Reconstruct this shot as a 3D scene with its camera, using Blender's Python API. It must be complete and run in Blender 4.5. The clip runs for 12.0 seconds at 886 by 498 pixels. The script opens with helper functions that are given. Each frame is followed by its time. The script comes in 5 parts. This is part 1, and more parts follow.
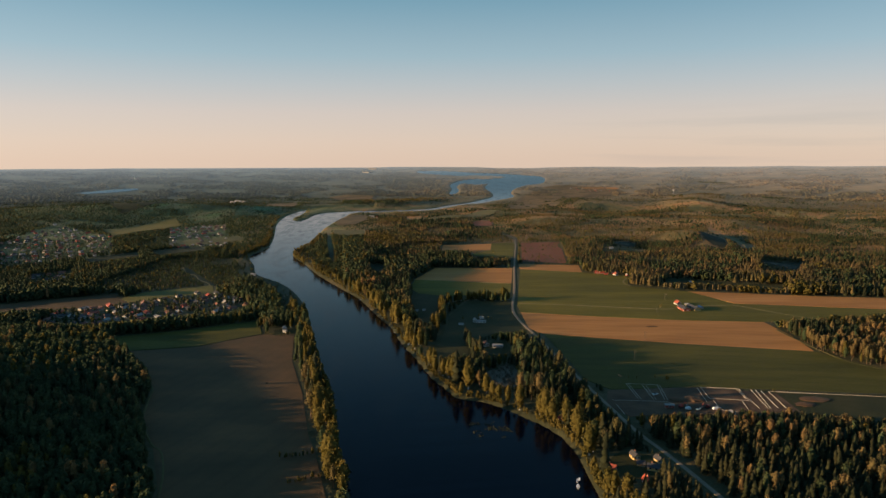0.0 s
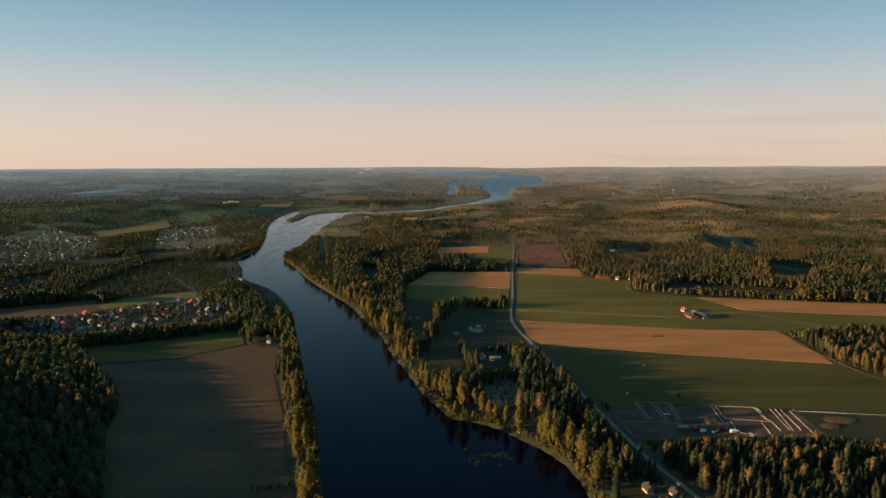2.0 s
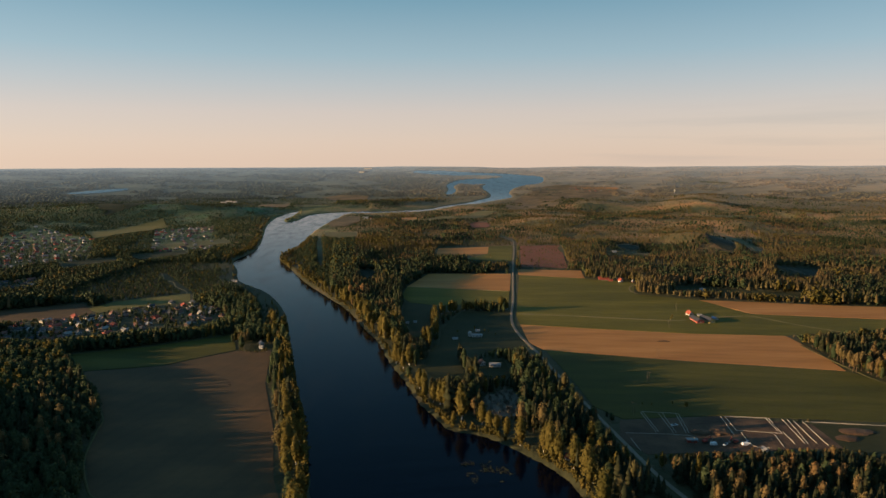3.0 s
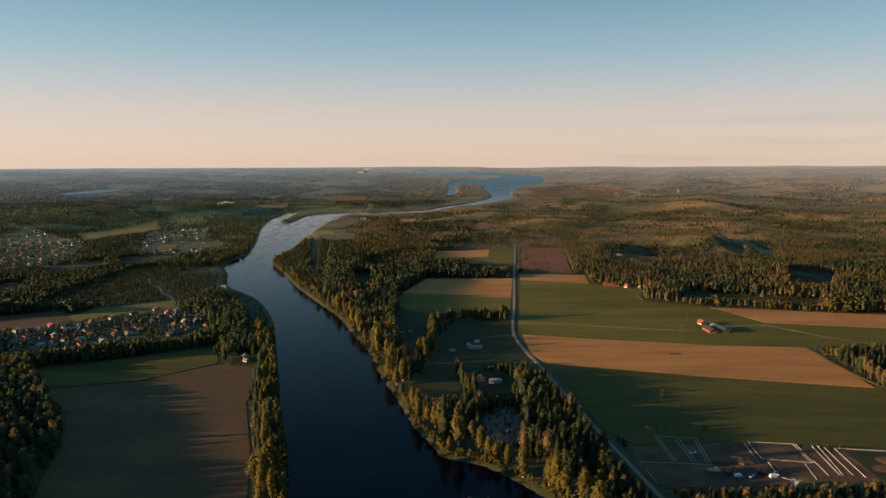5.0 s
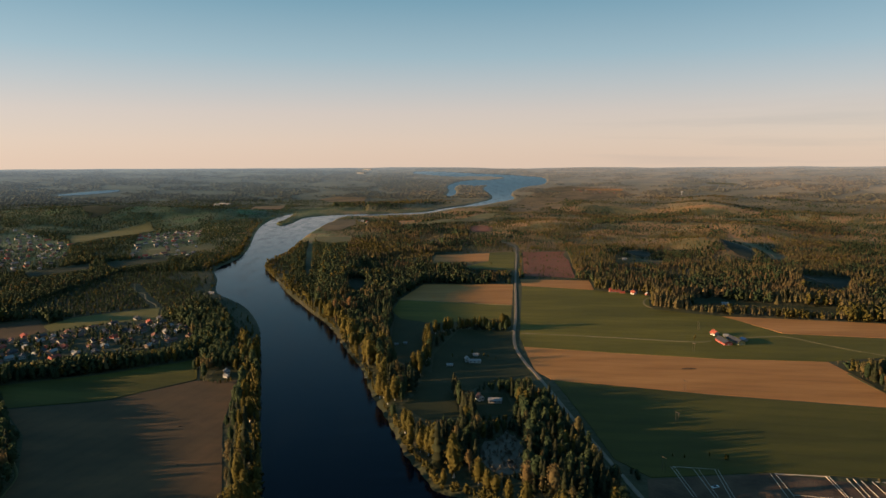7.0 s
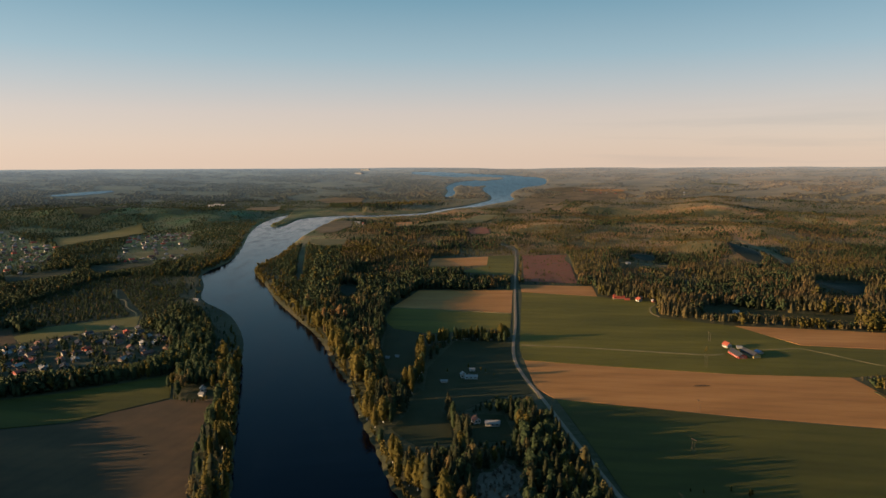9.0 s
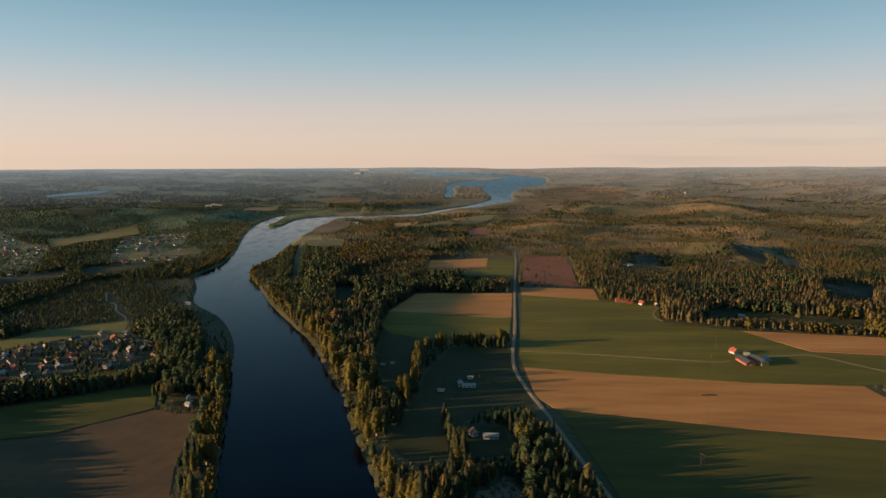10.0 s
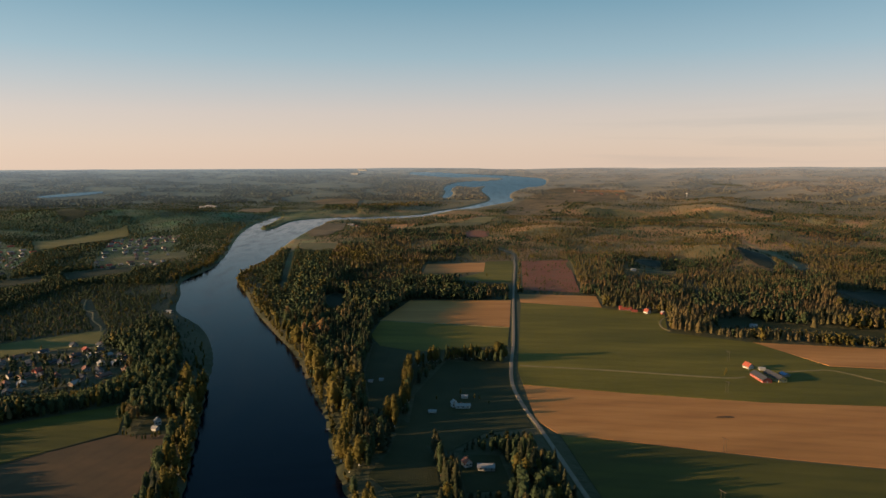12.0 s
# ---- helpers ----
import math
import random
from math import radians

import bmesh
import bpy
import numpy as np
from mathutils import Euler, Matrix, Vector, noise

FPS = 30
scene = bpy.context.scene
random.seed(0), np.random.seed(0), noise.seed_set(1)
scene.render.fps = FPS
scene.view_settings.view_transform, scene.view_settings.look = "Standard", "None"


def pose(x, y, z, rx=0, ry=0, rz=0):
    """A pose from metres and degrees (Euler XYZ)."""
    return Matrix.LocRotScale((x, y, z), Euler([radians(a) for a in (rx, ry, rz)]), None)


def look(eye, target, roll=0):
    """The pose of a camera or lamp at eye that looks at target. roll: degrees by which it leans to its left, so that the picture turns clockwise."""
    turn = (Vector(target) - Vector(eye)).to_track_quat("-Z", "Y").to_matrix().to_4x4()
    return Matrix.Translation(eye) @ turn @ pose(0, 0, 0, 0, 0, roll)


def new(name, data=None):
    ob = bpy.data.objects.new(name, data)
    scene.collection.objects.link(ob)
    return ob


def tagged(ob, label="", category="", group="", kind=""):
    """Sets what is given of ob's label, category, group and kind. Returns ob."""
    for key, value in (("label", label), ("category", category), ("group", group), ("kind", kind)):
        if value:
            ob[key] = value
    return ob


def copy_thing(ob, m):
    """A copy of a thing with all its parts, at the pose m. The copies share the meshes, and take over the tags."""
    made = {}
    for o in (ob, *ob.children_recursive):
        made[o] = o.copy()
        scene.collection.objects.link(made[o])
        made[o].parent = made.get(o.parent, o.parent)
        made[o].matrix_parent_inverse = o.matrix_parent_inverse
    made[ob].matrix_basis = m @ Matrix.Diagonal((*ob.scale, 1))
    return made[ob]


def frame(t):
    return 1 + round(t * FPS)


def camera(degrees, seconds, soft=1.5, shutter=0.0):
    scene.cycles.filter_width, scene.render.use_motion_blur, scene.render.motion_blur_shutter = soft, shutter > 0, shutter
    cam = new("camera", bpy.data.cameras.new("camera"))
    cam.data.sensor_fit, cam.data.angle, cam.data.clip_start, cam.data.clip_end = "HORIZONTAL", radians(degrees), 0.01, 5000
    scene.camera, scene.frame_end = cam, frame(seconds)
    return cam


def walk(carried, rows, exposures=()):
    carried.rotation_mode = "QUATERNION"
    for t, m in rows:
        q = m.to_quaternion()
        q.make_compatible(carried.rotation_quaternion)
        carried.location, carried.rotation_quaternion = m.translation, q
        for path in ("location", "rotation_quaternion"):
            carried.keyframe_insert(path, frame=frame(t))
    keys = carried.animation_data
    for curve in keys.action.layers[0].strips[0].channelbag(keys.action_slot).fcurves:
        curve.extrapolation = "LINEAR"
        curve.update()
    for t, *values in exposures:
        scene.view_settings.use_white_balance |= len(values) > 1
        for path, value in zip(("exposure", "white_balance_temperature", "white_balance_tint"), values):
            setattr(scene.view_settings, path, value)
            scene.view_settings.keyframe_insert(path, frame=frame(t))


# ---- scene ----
cam = camera(68, 12.0, soft=1.5)
# seconds, x, y, height, pitch, heading: a drone at steady height, gliding forward
FLIGHT = [
    (0.0, 0.00, 0.00, 195.00, -7.836, -0.140),
    (0.5, 1.01, 11.19, 194.84, -7.845, -0.163),
    (1.0, 2.04, 22.40, 194.70, -7.854, -0.213),
    (1.5, 3.07, 33.62, 194.56, -7.869, -0.298),
    (2.0, 4.11, 44.85, 194.44, -7.840, -0.340),
    (2.5, 5.15, 56.09, 194.32, -7.866, -0.338),
    (3.0, 6.21, 67.34, 194.22, -7.875, -0.329),
    (5.0, 10.62, 112.45, 193.92, -7.864, -0.244),
    (5.5, 11.78, 123.73, 193.88, -7.835, -0.188),
    (6.0, 12.96, 135.04, 193.84, -7.830, -0.146),
    (6.5, 14.16, 146.34, 193.82, -7.822, -0.145),
    (7.0, 15.39, 157.65, 193.80, -7.814, -0.157),
    (9.0, 20.64, 202.93, 193.87, -7.796, -0.190),
    (9.5, 22.04, 214.25, 193.91, -7.818, -0.217),
    (10.0, 23.48, 225.58, 193.96, -7.814, -0.192),
    (10.5, 24.95, 236.90, 194.03, -7.816, -0.211),
    (11.0, 26.47, 248.22, 194.10, -7.811, -0.211),
    (11.5, 28.04, 259.55, 194.19, -7.814, -0.233),
    (12.0, 29.65, 270.86, 194.30, -7.788, -0.246),
]
walk(cam, [(t, pose(x, y, z, 90 + pitch, 0, yaw) @ pose(0, 0, 0, 0, 0, -0.25)) for t, x, y, z, pitch, yaw in FLIGHT],
     exposures=[(0.0, 0.0), (12.0, 0.0)])

# ---- light ----
SUN_UP, SUN_TURN = radians(8.2), radians(261.0)   # height and compass turn of the low evening sun
world = bpy.data.worlds.new("evening_sky")
scene.world = world
world.use_nodes = True
wn, wl = world.node_tree.nodes, world.node_tree.links
wn.clear()
sky = wn.new("ShaderNodeTexSky")
sky.sky_type, sky.sun_disc = "NISHITA", False
sky.sun_elevation, sky.sun_rotation = SUN_UP, SUN_TURN
sky.altitude, sky.air_density, sky.dust_density, sky.ozone_density = 100, 1.0, 0.4, 3.5
bg = wn.new("ShaderNodeBackground")
bg.inputs["Strength"].default_value = 0.035
# evening haze: a warm band low in the sky that fades to blue above
coord, split = wn.new("ShaderNodeTexCoord"), wn.new("ShaderNodeSeparateXYZ")
haze = wn.new("ShaderNodeValToRGB")
HAZE = [(0.0, (0.80, 0.60, 0.485)), (0.026, (0.785, 0.60, 0.5)), (0.068, (0.71, 0.585, 0.52)), (0.108, (0.545, 0.55, 0.545)),
        (0.148, (0.38, 0.50, 0.545)), (0.225, (0.2, 0.365, 0.445)), (0.36, (0.09, 0.25, 0.38)), (1.0, (0.07, 0.205, 0.36))]
while len(haze.color_ramp.elements) < len(HAZE):
    haze.color_ramp.elements.new(0.5)
for e, (h, c) in zip(haze.color_ramp.elements, HAZE):
    e.position, e.color = h, (*c, 1)
bg2 = wn.new("ShaderNodeBackground")
both = wn.new("ShaderNodeAddShader")
wout = wn.new("ShaderNodeOutputWorld")
wl.new(coord.outputs["Generated"], split.inputs[0])
wl.new(split.outputs["Z"], haze.inputs[0])
# a few faint streaks of cloud low in the sky
streak_map, streak = wn.new("ShaderNodeMapping"), wn.new("ShaderNodeTexNoise")
streak_map.inputs["Scale"].default_value = (3.0, 3.0, 55.0)
streak_map.inputs["Location"].default_value = (0.35, 0.0, 0.6)
streak.inputs["Scale"].default_value, streak.inputs["Detail"].default_value = 1.0, 4
thin = wn.new("ShaderNodeMapRange")
thin.inputs["From Min"].default_value, thin.inputs["From Max"].default_value = 0.52, 0.75
thin.inputs["To Min"].default_value, thin.inputs["To Max"].default_value = 0.0, 0.45
low = wn.new("ShaderNodeMapRange")
low.inputs["From Min"].default_value, low.inputs["From Max"].default_value = 0.09, 0.04
times = wn.new("ShaderNodeMath")
times.operation = "MULTIPLY"
veil = wn.new("ShaderNodeMix")
veil.data_type = "RGBA"
veil.inputs[7].default_value = (0.50, 0.43, 0.41, 1)
wl.new(coord.outputs["Generated"], streak_map.inputs["Vector"])
wl.new(streak_map.outputs[0], streak.inputs["Vector"])
wl.new(streak.outputs["Fac"], thin.inputs["Value"])
wl.new(split.outputs["Z"], low.inputs["Value"])
wl.new(thin.outputs[0], times.inputs[0])
wl.new(low.outputs[0], times.inputs[1])
# the streaks drift in the east; the western sky glows a little brighter
east, east_times = wn.new("ShaderNodeMapRange"), wn.new("ShaderNodeMath")
east.inputs["From Min"].default_value, east.inputs["From Max"].default_value = 0.12, 0.36
east_times.operation = "MULTIPLY"
glow = wn.new("ShaderNodeMapRange")
glow.inputs["From Min"].default_value, glow.inputs["From Max"].default_value = -0.55, 0.3
glow.inputs["To Min"].default_value, glow.inputs["To Max"].default_value = 0.87, 0.8
wl.new(split.outputs["X"], east.inputs["Value"])
wl.new(split.outputs["X"], glow.inputs["Value"])
wl.new(glow.outputs[0], bg2.inputs["Strength"])
wl.new(times.outputs[0], east_times.inputs[0])
wl.new(east.outputs[0], east_times.inputs[1])
wl.new(east_times.outputs[0], veil.inputs[0])
wl.new(haze.outputs[0], veil.inputs[6])
wl.new(veil.outputs[2], bg2.inputs["Color"])
wl.new(sky.outputs[0], bg.inputs["Color"])
wl.new(bg.outputs[0], both.inputs[0])
wl.new(bg2.outputs[0], both.inputs[1])
wl.new(both.outputs[0], wout.inputs["Surface"])

sun_lamp = bpy.data.lights.new("sun", "SUN")
sun_lamp.energy, sun_lamp.angle, sun_lamp.color = 11.5, radians(0.9), (1.0, 0.655, 0.34)
sun = new("sun", sun_lamp)
sun_from = Vector((math.sin(SUN_TURN) * math.cos(SUN_UP), math.cos(SUN_TURN) * math.cos(SUN_UP), math.sin(SUN_UP)))
sun.matrix_world = look(sun_from * 900 + Vector((0, 500, 0)), (0, 500, 0))


# ---- materials ----
def material(name, colours, scale=1.0, rough=0.85, island=0.0, bump=0.0, bump_scale=None, spec=0.2, stretch=(1, 1, 1), detail=6.0, metal=0.0):
    """A surface whose colour wanders between the given ones at two scales."""
    m = bpy.data.materials.new(name)
    m.use_nodes = True
    n, l = m.node_tree.nodes, m.node_tree.links
    p = n["Principled BSDF"]
    p.inputs["Roughness"].default_value = rough
    p.inputs["Specular IOR Level"].default_value = spec
    p.inputs["Metallic"].default_value = metal
    geo = n.new("ShaderNodeNewGeometry")
    mp = n.new("ShaderNodeMapping")
    mp.inputs["Scale"].default_value = stretch
    l.new(geo.outputs["Position"], mp.inputs["Vector"])
    tx = n.new("ShaderNodeTexNoise")
    tx.inputs["Scale"].default_value = scale
    tx.inputs["Detail"].default_value = detail
    tx.inputs["Roughness"].default_value = 0.65
    l.new(mp.outputs[0], tx.inputs["Vector"])
    ramp = n.new("ShaderNodeValToRGB")
    while len(ramp.color_ramp.elements) < len(colours):
        ramp.color_ramp.elements.new(0.5)
    for i, c in enumerate(colours):
        e = ramp.color_ramp.elements[i]
        e.position = 0.3 + 0.4 * i / max(1, len(colours) - 1)
        e.color = (*c, 1)
    l.new(tx.outputs["Fac"], ramp.inputs[0])
    out = ramp.outputs[0]
    if island:
        mul = n.new("ShaderNodeMix")
        mul.data_type, mul.blend_type = "RGBA", "MULTIPLY"
        mul.inputs[0].default_value = 1.0
        mr = n.new("ShaderNodeMapRange")
        mr.inputs["To Min"].default_value, mr.inputs["To Max"].default_value = 1 - island, 1 + island
        l.new(geo.outputs["Random Per Island"], mr.inputs["Value"])
        l.new(out, mul.inputs[6])
        l.new(mr.outputs[0], mul.inputs[7])
        out = mul.outputs[2]
    l.new(out, p.inputs["Base Color"])
    if bump:
        tb = n.new("ShaderNodeTexNoise")
        tb.inputs["Scale"].default_value = bump_scale or scale * 8
        tb.inputs["Detail"].default_value = 4
        l.new(mp.outputs[0], tb.inputs["Vector"])
        b = n.new("ShaderNodeBump")
        b.inputs["Strength"].default_value = 1.0
        b.inputs["Distance"].default_value = bump
        l.new(tb.outputs["Fac"], b.inputs["Height"])
        l.new(b.outputs[0], p.inputs["Normal"])
    return m


M = {}
M["floor"] = material("forest_floor", [(0.026, 0.0312, 0.013), (0.0468, 0.0468, 0.0208), (0.0806, 0.065, 0.0325)], 0.008, bump=2.2, bump_scale=0.14)
M["green"] = material("green_crop", [(0.0561, 0.0527, 0.0034), (0.098, 0.082, 0.007), (0.156, 0.118, 0.0142)], 0.009, stretch=(0.4, 2.0, 1), bump=0.25, bump_scale=1.5)
# the green crop again in darker colours, for fields 2 and 10
M["deep_green"] = material("darker_green_crop", [(0.0318, 0.0332, 0.00306), (0.0561, 0.0522, 0.0054), (0.0918, 0.0784, 0.00972)], 0.009, stretch=(0.4, 2.0, 1), bump=0.25, bump_scale=1.5)
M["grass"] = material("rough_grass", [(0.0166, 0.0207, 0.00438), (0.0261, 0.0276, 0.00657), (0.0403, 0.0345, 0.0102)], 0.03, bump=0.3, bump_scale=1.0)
M["soil"] = material("bare_soil", [(0.0484, 0.0339, 0.0153), (0.077, 0.0473, 0.0211), (0.125, 0.0685, 0.0284)], 0.014, stretch=(0.7, 1.3, 1), bump=0.15, bump_scale=1.6)
M["stubble"] = material("pale_stubble", [(0.251, 0.109, 0.0282), (0.34, 0.151, 0.042), (0.431, 0.202, 0.0605)], 0.015, stretch=(0.35, 2.0, 1), bump=0.15, bump_scale=1.6)
M["meadow"] = material("dry_meadow", [(0.06, 0.062, 0.02), (0.095, 0.085, 0.03), (0.14, 0.11, 0.045)], 0.01, bump=0.2, bump_scale=1.0)
M["heath"] = material("dry_heath", [(0.055, 0.045, 0.018), (0.12, 0.082, 0.038), (0.2, 0.132, 0.062)], 0.011, bump=0.3, bump_scale=0.5)
# grass with the clearings' shade put into its colour; ditch and reeds reuse it
M["dark_grass"] = material("shade_darkened_grass", [(0.0108, 0.0156, 0.00605), (0.0168, 0.0204, 0.0077), (0.0252, 0.0252, 0.0099)], 0.03, bump=0.3, bump_scale=1.0)
M["hay"] = material("mown_hay", [(0.0819, 0.0722, 0.015), (0.113, 0.0968, 0.0225), (0.14, 0.115, 0.0315)], 0.012, stretch=(0.5, 1.5, 1), bump=0.2, bump_scale=1.0)
M["clearcut"] = material("clear_cut", [(0.136, 0.0465, 0.0245), (0.184, 0.0675, 0.0354), (0.112, 0.0638, 0.0306)], 0.05, bump=0.6, bump_scale=0.5)
M["asphalt"] = material("asphalt", [(0.17, 0.135, 0.1), (0.23, 0.185, 0.14)], 0.2, rough=0.9, spec=0.05)
M["verge"] = material("verge", [(0.05, 0.052, 0.016), (0.09, 0.076, 0.028)], 0.15, bump=0.2)
M["track"] = material("worn_track", [(0.115, 0.099, 0.035), (0.23, 0.165, 0.08)], 0.08, bump=0.1)
M["dirt"] = material("dug_earth", [(0.045, 0.0266, 0.0155), (0.0788, 0.0462, 0.026), (0.12, 0.0735, 0.0422)], 0.05, bump=0.5, bump_scale=0.4)
M["brush"] = material("felled_brush", [(0.104, 0.0875, 0.0645), (0.171, 0.14, 0.105)], 0.2, bump=0.6, bump_scale=0.8)
M["bark"] = material("bark", [(0.07, 0.045, 0.03), (0.13, 0.09, 0.06)], 1.5)
M["birch_bark"] = material("birch_bark", [(0.35, 0.33, 0.3), (0.5, 0.48, 0.44)], 1.2)
M["conifer"] = material("conifer_needles", [(0.0167, 0.0228, 0.0099), (0.0262, 0.0304, 0.0123), (0.0413, 0.0365, 0.0149)], 0.02, island=0.18)
M["pine"] = material("pine_needles", [(0.0624, 0.0648, 0.0243), (0.111, 0.0864, 0.0345), (0.178, 0.102, 0.0426)], 0.007, island=0.18)
M["alder"] = material("alder_leaves", [(0.0285, 0.0455, 0.0213), (0.0427, 0.062, 0.0274), (0.0741, 0.0854, 0.0335)], 0.03, island=0.25)
M["birch"] = material("birch_leaves", [(0.0629, 0.0582, 0.0114), (0.097, 0.0794, 0.0171), (0.137, 0.102, 0.0239)], 0.04, island=0.15)


def drilled(m, turn, gap, depth):
    """Faint wheel lines of the tractor, gap metres apart."""
    n, l = m.node_tree.nodes, m.node_tree.links
    p = n["Principled BSDF"]
    geo, mp, wave, line, mul = (n.new("ShaderNode" + k) for k in ("NewGeometry", "Mapping", "TexWave", "MapRange", "Mix"))
    mp.inputs["Rotation"].default_value = (0, 0, turn)
    wave.wave_type, wave.bands_direction = "BANDS", "Y"
    wave.inputs["Scale"].default_value, wave.inputs["Distortion"].default_value = 0.314 / gap, 1.2
    wave.inputs["Detail"].default_value, wave.inputs["Detail Scale"].default_value = 2, 0.4
    line.inputs["From Min"].default_value, line.inputs["From Max"].default_value = 0.72, 0.97
    line.inputs["To Min"].default_value, line.inputs["To Max"].default_value = 1.0, 1.0 - depth
    mul.data_type, mul.blend_type = "RGBA", "MULTIPLY"
    mul.inputs[0].default_value = 1.0
    l.new(geo.outputs["Position"], mp.inputs["Vector"])
    l.new(mp.outputs[0], wave.inputs["Vector"])
    l.new(wave.outputs["Fac"], line.inputs["Value"])
    l.new(p.inputs["Base Color"].links[0].from_socket, mul.inputs[6])
    l.new(line.outputs[0], mul.inputs[7])
    l.new(mul.outputs[2], p.inputs["Base Color"])


for crop, turn, gap, depth in (("green", 0.2, 17, 0.1), ("deep_green", 0.2, 17, 0.1), ("stubble", 0.2, 12, 0.07), ("soil", 1.9, 14, 0.08)):
    drilled(M[crop], turn, gap, depth)


def leafy(m, share):
    """Leaves and needles let part of the light through."""
    n, l = m.node_tree.nodes, m.node_tree.links
    p, out = n["Principled BSDF"], n["Material Output"]
    thin, mix = n.new("ShaderNodeBsdfTranslucent"), n.new("ShaderNodeMixShader")
    mix.inputs[0].default_value = share
    l.new(p.inputs["Base Color"].links[0].from_socket, thin.inputs["Color"])
    l.new(p.outputs[0], mix.inputs[1])
    l.new(thin.outputs[0], mix.inputs[2])
    l.new(mix.outputs[0], out.inputs["Surface"])


for leaf_kind, share in (("conifer", 0.3), ("pine", 0.35), ("birch", 0.4), ("alder", 0.4)):
    leafy(M[leaf_kind], share)


def rolling_scrub(m):
    """Far from the river bend the ground turns to a patchwork of scrub, heather and grass."""
    n, l = m.node_tree.nodes, m.node_tree.links
    p = n["Principled BSDF"]
    near = p.inputs["Base Color"].links[0].from_socket
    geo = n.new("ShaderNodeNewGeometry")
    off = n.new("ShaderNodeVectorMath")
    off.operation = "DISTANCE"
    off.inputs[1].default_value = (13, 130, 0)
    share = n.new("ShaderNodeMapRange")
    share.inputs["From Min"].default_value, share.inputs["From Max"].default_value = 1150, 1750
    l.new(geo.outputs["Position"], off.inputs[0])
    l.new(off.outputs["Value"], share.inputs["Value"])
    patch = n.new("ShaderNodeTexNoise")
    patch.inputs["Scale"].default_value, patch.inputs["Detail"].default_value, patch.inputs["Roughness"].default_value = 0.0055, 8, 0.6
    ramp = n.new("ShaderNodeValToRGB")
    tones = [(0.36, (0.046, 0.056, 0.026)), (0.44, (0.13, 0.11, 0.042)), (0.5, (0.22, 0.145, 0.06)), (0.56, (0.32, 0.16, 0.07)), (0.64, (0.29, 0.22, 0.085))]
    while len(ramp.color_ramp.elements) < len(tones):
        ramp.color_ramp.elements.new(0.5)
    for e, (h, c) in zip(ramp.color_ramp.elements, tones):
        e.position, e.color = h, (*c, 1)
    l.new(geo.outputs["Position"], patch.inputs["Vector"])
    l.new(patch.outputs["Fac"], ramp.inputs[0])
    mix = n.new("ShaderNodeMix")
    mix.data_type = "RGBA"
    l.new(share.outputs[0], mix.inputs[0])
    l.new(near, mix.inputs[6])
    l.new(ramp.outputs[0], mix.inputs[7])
    # the patchwork turns darker and greener on the western side
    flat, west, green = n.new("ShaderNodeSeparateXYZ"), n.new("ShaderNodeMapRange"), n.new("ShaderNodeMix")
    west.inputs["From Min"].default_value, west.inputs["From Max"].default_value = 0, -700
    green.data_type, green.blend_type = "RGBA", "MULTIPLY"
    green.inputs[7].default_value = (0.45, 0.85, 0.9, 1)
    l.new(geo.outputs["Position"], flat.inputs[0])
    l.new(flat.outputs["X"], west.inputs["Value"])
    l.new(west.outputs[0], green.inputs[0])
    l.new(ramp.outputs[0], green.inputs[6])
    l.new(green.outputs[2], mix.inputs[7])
    l.new(mix.outputs[2], p.inputs["Base Color"])


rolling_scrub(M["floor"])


# ---- the lie of the land ----
def ease(a):
    a = np.clip(a, 0, 1)
    return a * a * (3 - 2 * a)


TABLE = np.random.RandomState(7).rand(64, 64)


def wander(x, y, size):
    """Smooth noise from 0 to 1 that wanders over about that many metres."""
    u, v = np.asarray(x, float) / size + 900.3, np.asarray(y, float) / size + 700.7
    i, j = np.floor(u).astype(int), np.floor(v).astype(int)
    a, b = ease(u - i), ease(v - j)
    i, j, i1, j1 = i % 64, j % 64, (i + 1) % 64, (j + 1) % 64
    return (TABLE[i, j] * (1 - a) + TABLE[i1, j] * a) * (1 - b) + (TABLE[i, j1] * (1 - a) + TABLE[i1, j1] * a) * b


def smooth_line(pts, steps=4, closed=False):
    """A rounded line through the given plan points."""
    p = [np.array(q, float) for q in pts]
    n = len(p)
    out = []
    for k in range(n if closed else n - 1):
        if closed:
            a, b, c, d = p[k - 1], p[k], p[(k + 1) % n], p[(k + 2) % n]
        else:
            a, b, c, d = p[max(k - 1, 0)], p[k], p[k + 1], p[min(k + 2, n - 1)]
        for s in range(steps):
            t = s / steps
            out.append(0.5 * (2 * b + (c - a) * t + (2 * a - 5 * b + 4 * c - d) * t * t + (3 * b - a - 3 * c + d) * t ** 3))
    if not closed:
        out.append(p[-1])
    return np.array(out)


def inside(x, y, poly):
    x, y = np.asarray(x, float), np.asarray(y, float)
    res = np.zeros(x.shape, bool)
    px, py = poly[:, 0], poly[:, 1]
    for k in range(len(poly)):
        x0, y0, x1, y1 = px[k - 1], py[k - 1], px[k], py[k]
        if y0 != y1:
            res ^= ((y0 > y) != (y1 > y)) & (x < (x1 - x0) * (y - y0) / (y1 - y0) + x0)
    return res


